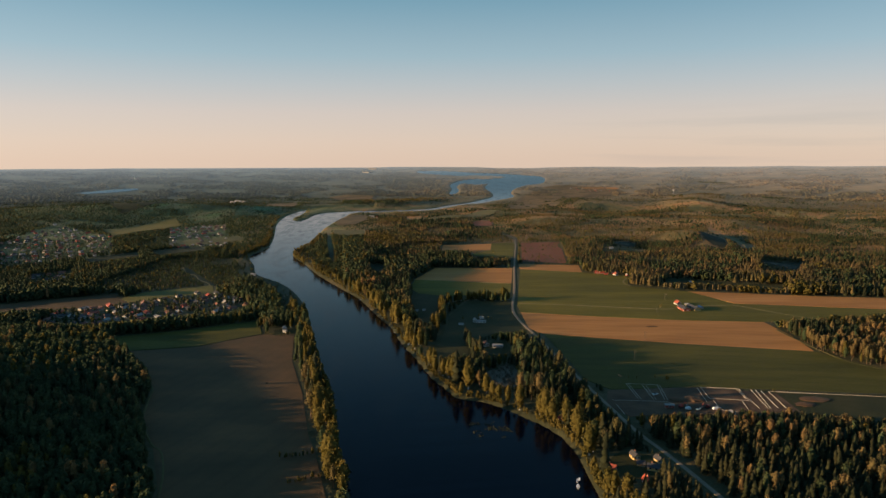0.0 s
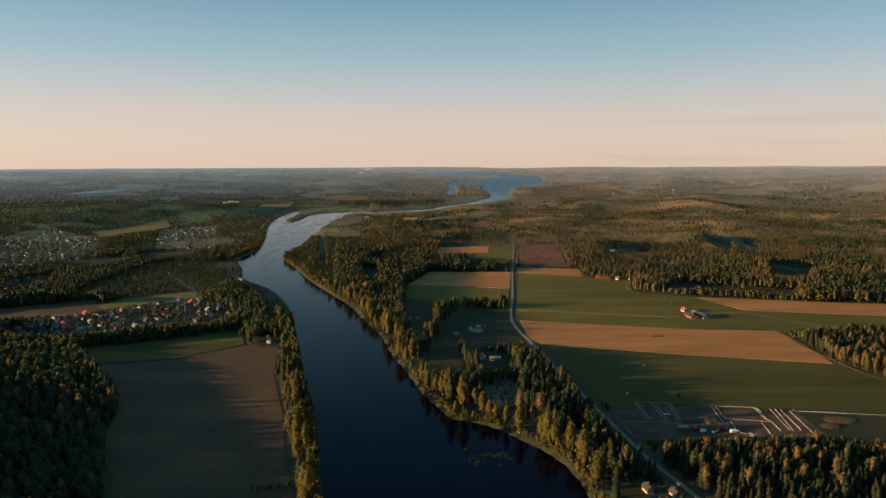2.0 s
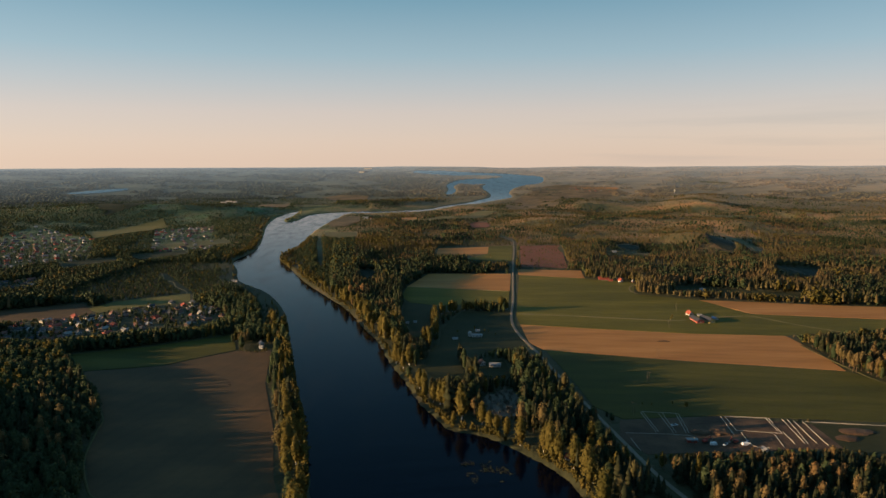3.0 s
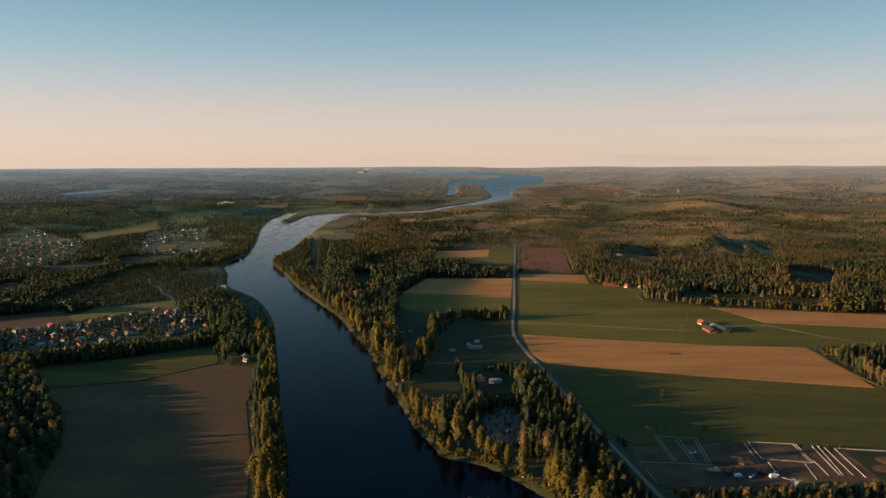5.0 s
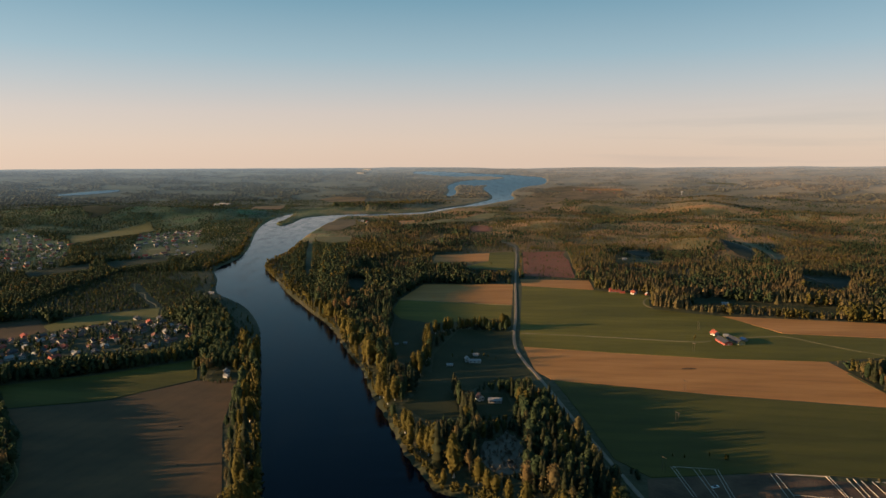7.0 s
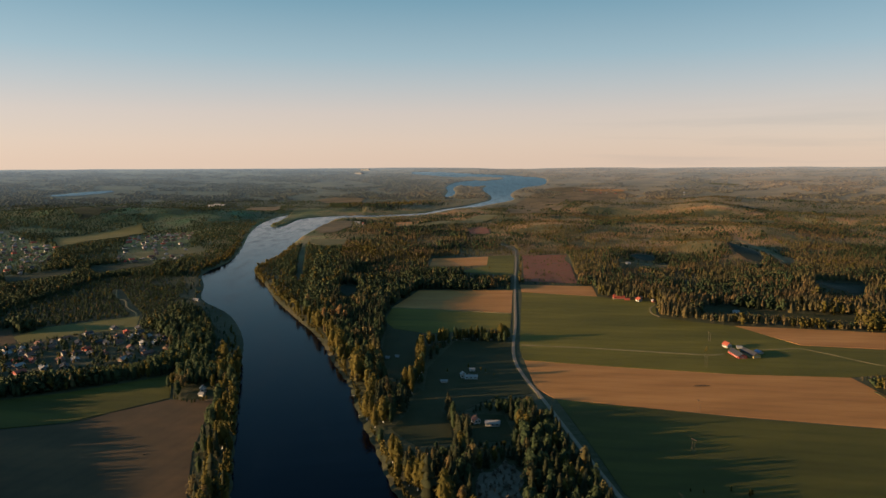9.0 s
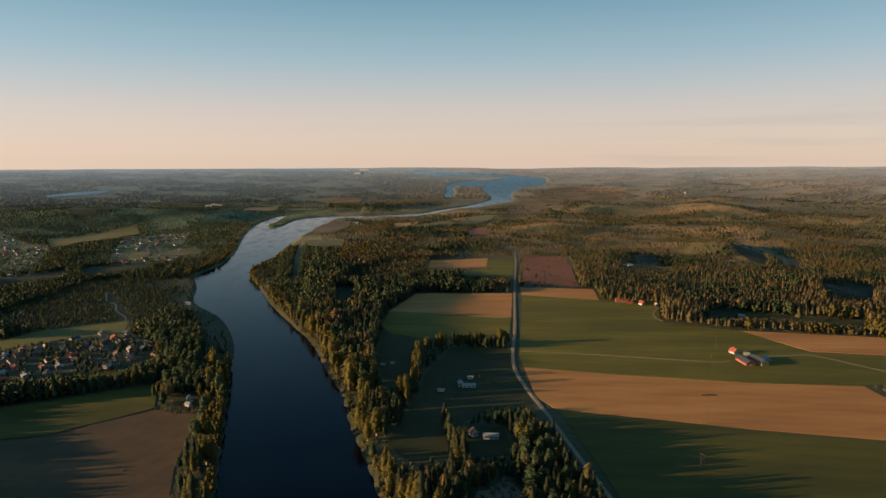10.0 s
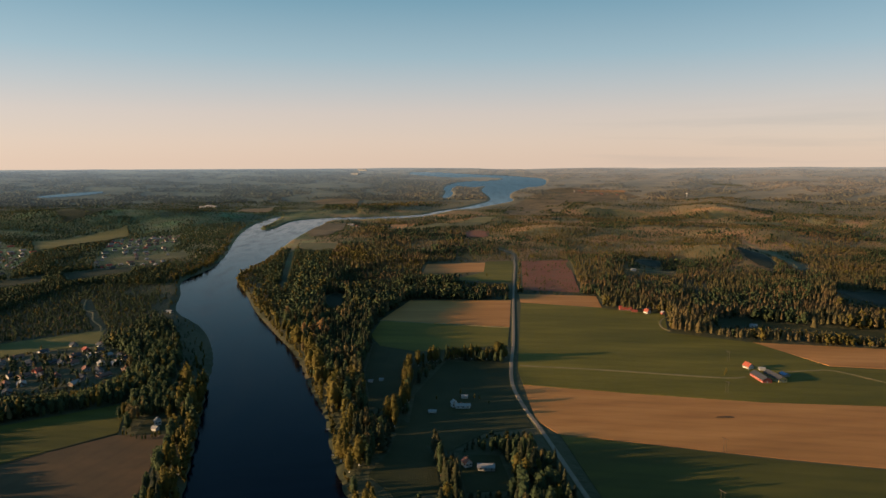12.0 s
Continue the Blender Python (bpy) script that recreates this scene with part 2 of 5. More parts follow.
def from_line(x, y, line, closed=False):
    """How far each place lies from a line in plan."""
    x, y = np.asarray(x, float), np.asarray(y, float)
    best = np.full(x.shape, 1e9)
    for k in range(0 if closed else 1, len(line)):
        (x0, y0), (x1, y1) = line[k - 1], line[k]
        dx, dy = x1 - x0, y1 - y0
        t = np.clip(((x - x0) * dx + (y - y0) * dy) / max(dx * dx + dy * dy, 1e-9), 0, 1)
        best = np.minimum(best, (x - x0 - t * dx) ** 2 + (y - y0 - t * dy) ** 2)
    return np.sqrt(best)


RIGHT_BANK = [(78, -650), (97, 155), (98, 283), (93, 363), (92, 386), (91, 426), (84, 452), (72, 473), (52, 499), (36, 515), (13, 526),
              (4, 548), (-9, 577), (-23, 628), (-43, 691), (-58, 754), (-84, 824), (-114, 912), (-154, 994), (-210, 1111), (-261, 1238),
              (-300, 1330), (-313, 1413), (-308, 1506), (-320, 1672), (-334, 1877), (-336, 2044), (-330, 2242), (-311, 2405)]
UPPER_SHORE = [(-170, 2449), (-45, 2506), (21, 2648), (95, 2823), (163, 2867), (228, 2973), (351, 3159), (354, 3322), (401, 3523), (489, 3665),
               (545, 3692), (598, 3801), (627, 3990), (603, 4101), (520, 4171), (436, 4267), (273, 4351), (130, 4452), (-20, 4545), (-141, 4551),
               (-162, 4405), (-116, 4321), (74, 4179), (227, 4180), (379, 4109), (378, 4034), (273, 3983), (194, 3990), (90, 3862), (48, 3676),
               (56, 3508), (37, 3304), (75, 3318), (96, 3464), (88, 3615), (124, 3751), (210, 3693), (269, 3749), (235, 3580), (256, 3331),
               (245, 3168), (192, 3062), (116, 2916), (30, 2797), (-40, 2632), (-141, 2575), (-307, 2538), (-432, 2437), (-452, 2300), (-448, 2215),
               (-464, 2145), (-490, 2165), (-497, 2260), (-505, 2420), (-530, 2580)]
LEFT_BANK = [(-548, 2400), (-530, 2160), (-497, 1965), (-461, 1809), (-418, 1615), (-393, 1460), (-395, 1333), (-355, 1224), (-321, 1120),
             (-263, 1042), (-229, 980), (-197, 901), (-178, 831), (-159, 763), (-141, 697), (-122, 627), (-100, 549), (-85, 487), (-67, 410),
             (-57, 366), (-25, 257), (-6, 155), (13, 3), (0, -650)]
RIVER = smooth_line(RIGHT_BANK + UPPER_SHORE + LEFT_BANK, 3, True)
POND = smooth_line([(-1700, 3105), (-1672, 3190), (-1616, 3285), (-1538, 3340), (-1520, 3262), (-1602, 3130), (-1660, 3085)], 3, True)
WATER_LEVEL = -2.5


def far_rise(x, y):
    return 127 * ease((np.hypot(x - 13, y - 130) - 2600) / 2250)


# rounded hills: place, height, half-widths east and north
# the first two are unseen, added to shade the western woods and field
KNOLLS = [(-440, 388, 34, 75, 125), (-470, 250, 10, 80, 90), (590, 1545, 24, 42, 85), (345, 1440, 15, 38, 60), (560, 1150, 12, 34, 60), (1010, 2560, 34, 90, 150),
          (1160, 2900, 20, 90, 120), (330, 2050, 16, 70, 90), (820, 1900, 18, 80, 90), (-900, 2420, 22, 260, 120), (-1300, 2300, 26, 300, 120), (230, 4700, 9, 90, 60)]


def hills(x, y):
    r = np.hypot(x - 13, y - 130)
    z = 0.0
    for hx, hy, high, sx, sy in KNOLLS:
        z = z + high * np.exp(-((x - hx) / sx) ** 2 / 2 - ((y - hy) / sy) ** 2 / 2)
    rolling = 0.62 * (wander(x, y, 380) - 0.55) + 0.55 * (wander(x + 90, y, 190) - 0.5)
    z = z + (40 - 18 * (x < -0.1 * y)) * ease((r - 1560) / 600) * (1 - 0.7 * ease((r - 2500) / 600)) * rolling
    return z + 10 * ease((r - 3900) / 800) * (wander(x, y, 700) - 0.5)


def from_river(x, y):
    """Metres from the water's edge: above 0 on land, below 0 in the river."""
    d = from_line(x, y, RIVER, True)
    return np.where(inside(x, y, RIVER), -d, d)


def land(x, y, river=None):
    x, y = np.asarray(x, float), np.asarray(y, float)
    d = from_river(x, y) if river is None else river
    z = far_rise(x, y) + hills(x, y) * ease(d / 160)
    return z + 0.12 * (wander(x, y, 60) - 0.5) * ease(d / 20) - 2.9 * (1 - ease((d + 2.0) / 5)) - 4 * (1 - ease((d + 12) / 11))


def mesh_from(name, verts, faces, mats=(), mat_index=None, smooth=False):
    """A mesh of triangles or quads straight from arrays."""
    me = bpy.data.meshes.new(name)
    verts, faces = np.asarray(verts, np.float32), np.asarray(faces, np.int32)
    nf, k = faces.shape
    me.vertices.add(len(verts))
    me.vertices.foreach_set("co", verts.ravel())
    me.loops.add(nf * k)
    me.loops.foreach_set("vertex_index", faces.ravel())
    me.polygons.add(nf)
    me.polygons.foreach_set("loop_start", np.arange(0, nf * k, k, dtype=np.int32))
    for m in mats:
        me.materials.append(m)
    if mat_index is not None:
        me.polygons.foreach_set("material_index", np.asarray(mat_index, np.int32))
    me.polygons.foreach_set("use_smooth", np.full(nf, smooth))
    me.update(calc_edges=True)
    me.validate()
    return me


def spread(lo, hi, fine_lo, fine_hi, step, grow):
    """Grid lines: even between fine_lo and fine_hi, then ever wider."""
    mid = list(np.arange(fine_lo, fine_hi + 0.1, step))
    s, v = step, mid[-1]
    while v < hi:
        s *= grow
        v += s
        mid.append(min(v, hi))
    s, v = step, mid[0]
    while v > lo:
        s *= grow
        v -= s
        mid.insert(0, max(v, lo))
    return np.array(mid)


gx = spread(-4300, 4300, -520, 620, 6.5, 1.05)
gy = spread(-900, 4960, 250, 1600, 6.5, 1.0125)
GX, GY = np.meshgrid(gx, gy)
GD = from_river(GX, GY)
GZ = land(GX, GY, GD)
nx, ny = len(gx), len(gy)
idx = np.arange(nx * ny).reshape(ny, nx)
quads = np.stack([idx[:-1, :-1], idx[:-1, 1:], idx[1:, 1:], idx[1:, :-1]], -1).reshape(-1, 4)
far_off = (np.hypot(GX - 13, GY - 130) > 2600).reshape(-1)[quads].all(1)
sheet = np.stack([GX, GY, GZ], -1).reshape(-1, 3)
ground = new("ground", mesh_from("ground", sheet, quads[~far_off], [M["floor"]], smooth=True))
tagged(ground, "wide river plain of dark forest floor and grass", "ground", kind="structure")


reeds = smooth_line([(20, 468), (25, 476), (34, 470), (41, 474), (52, 457), (45, 446), (36, 449), (30, 440), (24, 452)], 4, True)


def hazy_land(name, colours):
    """The farthest woods and meadows, with haze put in as emission that grows with distance: bluish in the west, warmer
    in the east.
    """
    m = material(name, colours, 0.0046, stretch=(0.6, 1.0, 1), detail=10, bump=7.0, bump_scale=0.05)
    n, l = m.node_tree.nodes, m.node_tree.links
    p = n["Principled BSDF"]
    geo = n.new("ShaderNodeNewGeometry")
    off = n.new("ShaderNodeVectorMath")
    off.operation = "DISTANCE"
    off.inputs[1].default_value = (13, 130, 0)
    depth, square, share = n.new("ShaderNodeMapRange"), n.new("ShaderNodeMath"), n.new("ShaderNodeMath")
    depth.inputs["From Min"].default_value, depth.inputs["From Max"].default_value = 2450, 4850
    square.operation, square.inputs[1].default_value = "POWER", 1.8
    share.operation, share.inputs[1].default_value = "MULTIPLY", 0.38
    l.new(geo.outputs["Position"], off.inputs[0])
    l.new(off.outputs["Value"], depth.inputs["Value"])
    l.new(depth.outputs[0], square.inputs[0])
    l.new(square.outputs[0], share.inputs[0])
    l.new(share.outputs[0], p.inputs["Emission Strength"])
    flat, west, haze_glow, green = n.new("ShaderNodeSeparateXYZ"), n.new("ShaderNodeMapRange"), n.new("ShaderNodeMix"), n.new("ShaderNodeMix")
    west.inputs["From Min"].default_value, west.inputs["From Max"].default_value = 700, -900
    haze_glow.data_type = green.data_type = "RGBA"
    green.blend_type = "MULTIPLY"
    haze_glow.inputs[6].default_value, haze_glow.inputs[7].default_value = (0.56, 0.54, 0.52, 1), (0.5, 0.56, 0.61, 1)
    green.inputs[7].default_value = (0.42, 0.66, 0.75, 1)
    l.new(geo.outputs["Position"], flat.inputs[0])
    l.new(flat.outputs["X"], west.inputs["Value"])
    l.new(west.outputs[0], haze_glow.inputs[0])
    l.new(haze_glow.outputs[2], p.inputs["Emission Color"])
    # the base colour turns darker and cooler towards the west
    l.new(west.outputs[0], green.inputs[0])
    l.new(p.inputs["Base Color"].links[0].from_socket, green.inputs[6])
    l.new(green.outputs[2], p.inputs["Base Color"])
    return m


FAR_LAND = hazy_land("distance_with_haze_glow", [(0.05, 0.052, 0.027), (0.14, 0.105, 0.05), (0.27, 0.185, 0.085)])
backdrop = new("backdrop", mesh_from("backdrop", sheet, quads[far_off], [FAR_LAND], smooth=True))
tagged(backdrop, "hazy wooded distance below the horizon", "distance", kind="structure")

# water: one sheet that fills the river's bed
wm = bpy.data.materials.new("river_water")
wm.use_nodes = True
n_, l_ = wm.node_tree.nodes, wm.node_tree.links
pb = n_["Principled BSDF"]
pb.inputs["Base Color"].default_value = (0.0004, 0.0016, 0.006, 1)
pb.inputs["Roughness"].default_value = 0.12
pb.inputs["IOR"].default_value = 1.125
pb.inputs["Specular Tint"].default_value = (0.22, 0.62, 1.0, 1)
g_ = n_.new("ShaderNodeNewGeometry")
t1 = n_.new("ShaderNodeTexNoise")
t1.inputs["Scale"].default_value, t1.inputs["Detail"].default_value = 0.16, 8
l_.new(g_.outputs["Position"], t1.inputs["Vector"])
b_ = n_.new("ShaderNodeBump")
b_.inputs["Strength"].default_value, b_.inputs["Distance"].default_value = 1.0, 0.09
l_.new(t1.outputs["Fac"], b_.inputs["Height"])
# gusts: long streaks of rougher water
gust_map, gust, gust_range = n_.new("ShaderNodeMapping"), n_.new("ShaderNodeTexNoise"), n_.new("ShaderNodeMapRange")
gust_map.inputs["Scale"].default_value = (1.0, 0.35, 1.0)
gust_map.inputs["Rotation"].default_value = (0, 0, 0.5)
gust.inputs["Scale"].default_value, gust.inputs["Detail"].default_value = 0.045, 8
gust_range.inputs["From Min"].default_value, gust_range.inputs["From Max"].default_value = 0.35, 0.68
gust_range.inputs["To Min"].default_value, gust_range.inputs["To Max"].default_value = 0.07, 0.19
l_.new(g_.outputs["Position"], gust_map.inputs["Vector"])
l_.new(gust_map.outputs[0], gust.inputs["Vector"])
l_.new(gust.outputs["Fac"], gust_range.inputs["Value"])
l_.new(gust_range.outputs[0], pb.inputs["Roughness"])
l_.new(b_.outputs[0], pb.inputs["Normal"])
M["water"] = wm
wet = (GD < 14)
keep = wet.reshape(-1)[quads].any(1)
WZ = WATER_LEVEL + far_rise(GX, GY)
water = new("water", mesh_from("water", np.stack([GX, GY, WZ], -1).reshape(-1, 3), quads[keep], [wm], smooth=True))
tagged(water, "wide calm river, dark blue and rippled by the wind", "river", kind="structure")


def draped(name, line, mat, label, category, kind, step=11.0):
    """A far meadow laid over rolling land in small cells."""
    lo, hi = line.min(0), line.max(0)
    xs, ys = np.arange(lo[0], hi[0] + step, step), np.arange(lo[1], hi[1] + step, step)
    X, Y = np.meshgrid(xs, ys)
    d = from_river(X, Y)
    Z = land(X, Y, d) + (1.6 if step > 6 else 0.7)
    cell = np.arange(X.size).reshape(X.shape)
    q = np.stack([cell[:-1, :-1], cell[:-1, 1:], cell[1:, 1:], cell[1:, :-1]], -1).reshape(-1, 4)
    pts = np.stack([X, Y, Z], -1).reshape(-1, 3)
    mid_pts = pts[q].mean(1)
    q = q[inside(mid_pts[:, 0], mid_pts[:, 1], line) & (d.reshape(-1)[q].min(1) > 3)]
    used, back = np.unique(q, return_inverse=True)
    ob = new(name, mesh_from(name, pts[used], back.reshape(-1, 4), [M[mat]], smooth=True))
    OPEN.append(line)
    OUTLINE[name] = line
    return tagged(ob, label, category, kind=kind)


def slab(name, pts, mat, label, category, lift=0.2, steps=0, kind="structure"):
    """A field or patch of ground cover: a low slab on the land, with its outline in plan."""
    line = smooth_line(pts, steps, True) if steps else np.array(pts, float)
    off = np.hypot(*(line.mean(0) - (13, 130)))
    if off > 1650 or name in ("meadow_1", "meadow_2", "meadow_15"):
        return draped(name, line, mat, label, category, kind, 11.0 if off > 1650 else 5.0)
    bm = bmesh.new()
    zz = land(line[:, 0], line[:, 1])
    top = [bm.verts.new((x, y, z + lift)) for (x, y), z in zip(line, zz)]
    low = [bm.verts.new((x, y, z - 0.5)) for (x, y), z in zip(line, zz)]
    face = bm.faces.new(top)
    for k in range(len(top)):
        bm.faces.new((top[k - 1], low[k - 1], low[k], top[k]))
    bmesh.ops.triangulate(bm, faces=[face])
    bmesh.ops.recalc_face_normals(bm, faces=bm.faces)
    me = bpy.data.meshes.new(name)
    bm.to_mesh(me)
    bm.free()
    me.materials.append(M[mat])
    ob = new(name, me)
    tagged(ob, label, category, kind=kind)
    OPEN.append(line)
    OUTLINE[name] = line
    return ob


OPEN = []      # outlines in plan where no wood grows
OUTLINE = {}
slab("field_1", [(-259, 670), (-202, 718), (-166, 719), (-146, 619), (-116, 526), (-96, 447), (-86, 420), (-68, 359), (-46, 260), (-136, 260), (-165, 359), (-199, 429), (-228, 480), (-247, 542), (-281, 601), (-326, 650)],
     "soil", "bare brown ploughed field beside the river", "field")
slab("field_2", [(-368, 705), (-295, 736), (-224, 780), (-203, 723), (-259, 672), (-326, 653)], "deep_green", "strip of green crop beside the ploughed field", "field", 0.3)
slab("field_3", [(-455, 913), (-443, 955), (-404, 983), (-359, 1014), (-335, 949), (-385, 929), (-431, 890)], "hay", "yellow-green meadow above the village", "meadow")
slab("field_4", [(-732, 793), (-602, 879), (-546, 914), (-478, 946), (-436, 890), (-456, 864), (-571, 832), (-702, 754)], "soil", "bare brown field beside the village", "field")
slab("field_5", [(-975, 1880), (-884, 2178), (-811, 2038), (-852, 1694)], "hay", "yellow meadow between the town and the woods", "meadow")
slab("field_6", [(143, 1205), (251, 1188), (242, 1115), (139, 1149)], "stubble", "pale strip of stubble at the wood's edge", "field")
slab("field_7", [(139, 1145), (242, 1112), (260, 1098), (312, 1079), (285, 988), (363, 944), (394, 863), (571, 823), (702, 796), (676, 767), (556, 796), (384, 764), (286, 775), (188, 797), (101, 820), (101, 858)],
     "green", "broad field of green crop beside the road", "field", 0.3)
slab("field_8", [(361, 946), (448, 927), (533, 906), (621, 893), (780, 858), (728, 793), (572, 827), (395, 866)], "stubble", "pale brown stubble field below the woods", "field", 0.34)
slab("field_9", [(101, 819), (188, 796), (286, 774), (384, 763), (385, 702), (377, 644), (251, 675), (113, 716), (101, 741)], "stubble", "broad pale brown field beside the road", "field")
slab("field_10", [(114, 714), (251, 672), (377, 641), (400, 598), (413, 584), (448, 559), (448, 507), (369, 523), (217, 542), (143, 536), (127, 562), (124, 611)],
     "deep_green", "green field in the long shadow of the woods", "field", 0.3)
slab("field_11", [(-43, 1054), (-12, 1165), (127, 1161), (110, 1018), (17, 1040)], "stubble", "tan field between wood and road", "field")
slab("field_12", [(-48, 983), (-43, 1048), (17, 1035), (109, 1011), (100, 940), (6, 920), (-34, 941)], "green", "green field between wood and road", "field", 0.3)
slab("field_13", [(5, 1483), (116, 1499), (105, 1396), (-1, 1382)], "stubble", "narrow tan field in the woods", "field")
slab("field_14", [(116, 1509), (169, 1517), (143, 1296), (112, 1297), (52, 1326), (105, 1394)], "green", "small green field beside the road", "field")
slab("field_15", [(186, 1517), (274, 1513), (234, 1214), (153, 1235)], "clearcut", "reddish clear-cut ground beside the road", "clearing")
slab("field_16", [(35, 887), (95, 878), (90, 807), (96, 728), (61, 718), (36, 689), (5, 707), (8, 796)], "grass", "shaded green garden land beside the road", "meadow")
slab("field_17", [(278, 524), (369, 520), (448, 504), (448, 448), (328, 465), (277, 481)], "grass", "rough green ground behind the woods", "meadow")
slab("building_site", [(140, 534), (217, 540), (278, 524), (277, 484), (224, 481), (143, 477), (131, 500)], "dirt", "dug-over plots of brown earth beside the road", "building site", 0.25)
slab("meadow_1", [(385, 1462), (416, 1512), (440, 1500), (428, 1440), (404, 1412), (386, 1424)], "dark_grass", "shaded clearing in the woods", "clearing", 0.2, 3)
slab("meadow_2", [(664, 1670), (666, 1552), (615, 1405), (592, 1405), (598, 1502)], "dark_grass", "shaded clearing in the woods", "clearing", 0.2, 3)
slab("meadow_3", [(-135, 2202), (120, 2349), (174, 2470), (235, 2418), (127, 2127), (-108, 2041)], "meadow", "yellow meadow along the upper river", "meadow", 0.6)
slab("meadow_6", [(300, 2800), (459, 2979), (535, 2838), (372, 2410), (247, 2557)], "heath", "far yellow meadow beside the river", "meadow", 2.5)
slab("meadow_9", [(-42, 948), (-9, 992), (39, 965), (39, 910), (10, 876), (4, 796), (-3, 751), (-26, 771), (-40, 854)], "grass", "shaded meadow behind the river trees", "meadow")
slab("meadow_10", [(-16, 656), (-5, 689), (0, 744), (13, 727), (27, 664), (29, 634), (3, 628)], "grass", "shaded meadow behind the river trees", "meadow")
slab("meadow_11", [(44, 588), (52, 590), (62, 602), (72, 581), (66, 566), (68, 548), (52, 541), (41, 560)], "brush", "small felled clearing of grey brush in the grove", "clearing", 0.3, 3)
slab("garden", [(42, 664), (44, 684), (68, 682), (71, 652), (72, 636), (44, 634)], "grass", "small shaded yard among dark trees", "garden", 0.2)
slab("meadow_20", [(-618, 1558), (-521, 1671), (-484, 1599), (-573, 1496)], "meadow", "strip of yellow meadow above the town", "meadow", 0.4)
slab("meadow_21", [(-625, 1398), (-545, 1471), (-515, 1423), (-582, 1342)], "grass", "strip of green meadow below the town", "meadow", 0.4)
slab("meadow_22", [(-716, 1296), (-647, 1377), (-617, 1330), (-677, 1248)], "grass", "strip of green meadow beside the town", "meadow", 0.4)
slab("meadow_23", [(-1173, 2318), (-1016, 2677), (-948, 2558), (-1062, 2177)], "grass", "far shaded meadow before the woods", "meadow", 2.5)
slab("meadow_24", [(315, 2895), (403, 3173), (487, 3391), (549, 3523), (694, 3596), (900, 3370), (884, 3194), (708, 3134), (569, 3085), (406, 2613), (263, 2568)], "heath", "wide tan meadow above the upper lake", "meadow", 2.5, 2)
slab("meadow_28", [(-154, 2266), (-27, 2343), (-6, 2181), (-123, 2080)], "stubble", "far brown field near the upper river", "field", 2.5)
slab("meadow_12", [(342, 1023), (415, 1009), (471, 983), (511, 958), (526, 982), (441, 1020), (387, 1049)], "grass", "strip of grass between two belts of trees", "meadow")
slab("meadow_15", [(593, 1188), (664, 1195), (610, 1105), (571, 1123)], "dark_grass", "shaded clearing in the woods", "clearing", 0.2, 3)
slab("meadow_16", [(949, 2309), (1067, 2248), (1023, 2164), (909, 2220)], "meadow", "pale meadow in the far woods", "meadow", 0.6)
slab("pond", [(770, 2185), (790, 2120), (800, 1990), (786, 1975), (768, 2085)], "water", "small pale pond in the far woods", "pond", 0.6, 3)
slab("pond", [(-1700, 3105), (-1672, 3190), (-1616, 3285), (-1538, 3340), (-1520, 3262), (-1602, 3130), (-1660, 3085)], "water", "far narrow pale lake among the woods", "lake", 5, 3)
slab("meadow_18", [(-352, 2129), (-339, 2255), (-262, 2300), (-242, 2124), (-261, 1954), (-303, 1938)], "heath", "dry tan meadow at the river bend", "meadow", 0.6)
slab("meadow_19", [(-288, 1737), (-296, 1807), (-213, 1803), (-201, 1720), (-239, 1679)], "meadow", "strip of grass in the riverside wood", "meadow", 0.4)
slab("meadow_26", [(-132, 1187), (-124, 1216), (-108, 1192), (-103, 1150), (-112, 1128), (-123, 1146)], "dark_grass", "shaded clearing in the riverside wood", "clearing", 0.2, 3)
slab("meadow_29", [(105, 2041), (152, 2039), (150, 1919), (100, 1921)], "clearcut", "reddish bare patch in the woods", "clearing", 0.6, 3)
slab("meadow_30", [(-708, 2607), (-739, 2821), (-628, 2891), (-589, 2651)], "heath", "far tan field beside the river", "field", 2.5)
slab("meadow_31", [(-964, 2513), (-990, 2673), (-928, 2595), (-902, 2430)], "hay", "far small yellow meadow", "meadow", 2.5)
slab("meadow_32", [(-538, 3139), (-475, 3263), (-331, 3219), (-328, 3045), (-471, 3044)], "heath", "far tan meadow", "meadow", 2.5)
slab("meadow_33", [(742, 3483), (925, 3448), (907, 3378), (728, 3411)], "stubble", "far strip of pale stubble above the lake", "field", 2.5)
slab("meadow_34", [(1407, 3605), (1531, 3537), (1511, 3490), (1389, 3556)], "meadow", "far strip of yellow meadow", "meadow", 2.5)
slab("meadow_35", [(585, 3262), (832, 3247), (799, 3060), (573, 3042)], "heath", "wide tan meadow on the lake's eastern shore", "meadow", 2.5)
slab("garden", [(114, 412), (126, 416), (143, 405), (139, 388), (128, 382), (112, 378), (104, 386), (106, 398)], "grass", "shaded lawn round the cottages", "garden", 0.2, 2)
slab("garden", [(-194, 748), (-170, 752), (-165, 722), (-188, 714)], "grass", "small shaded garden round the white house", "garden", 0.2)
# the narrow balks between neighbouring fields
OPEN.append(np.array([(-46, 1060), (112, 1022), (111, 1006), (-46, 1040)], float))
OPEN.append(np.array([(100, 860), (106, 700), (96, 700), (90, 860)], float))
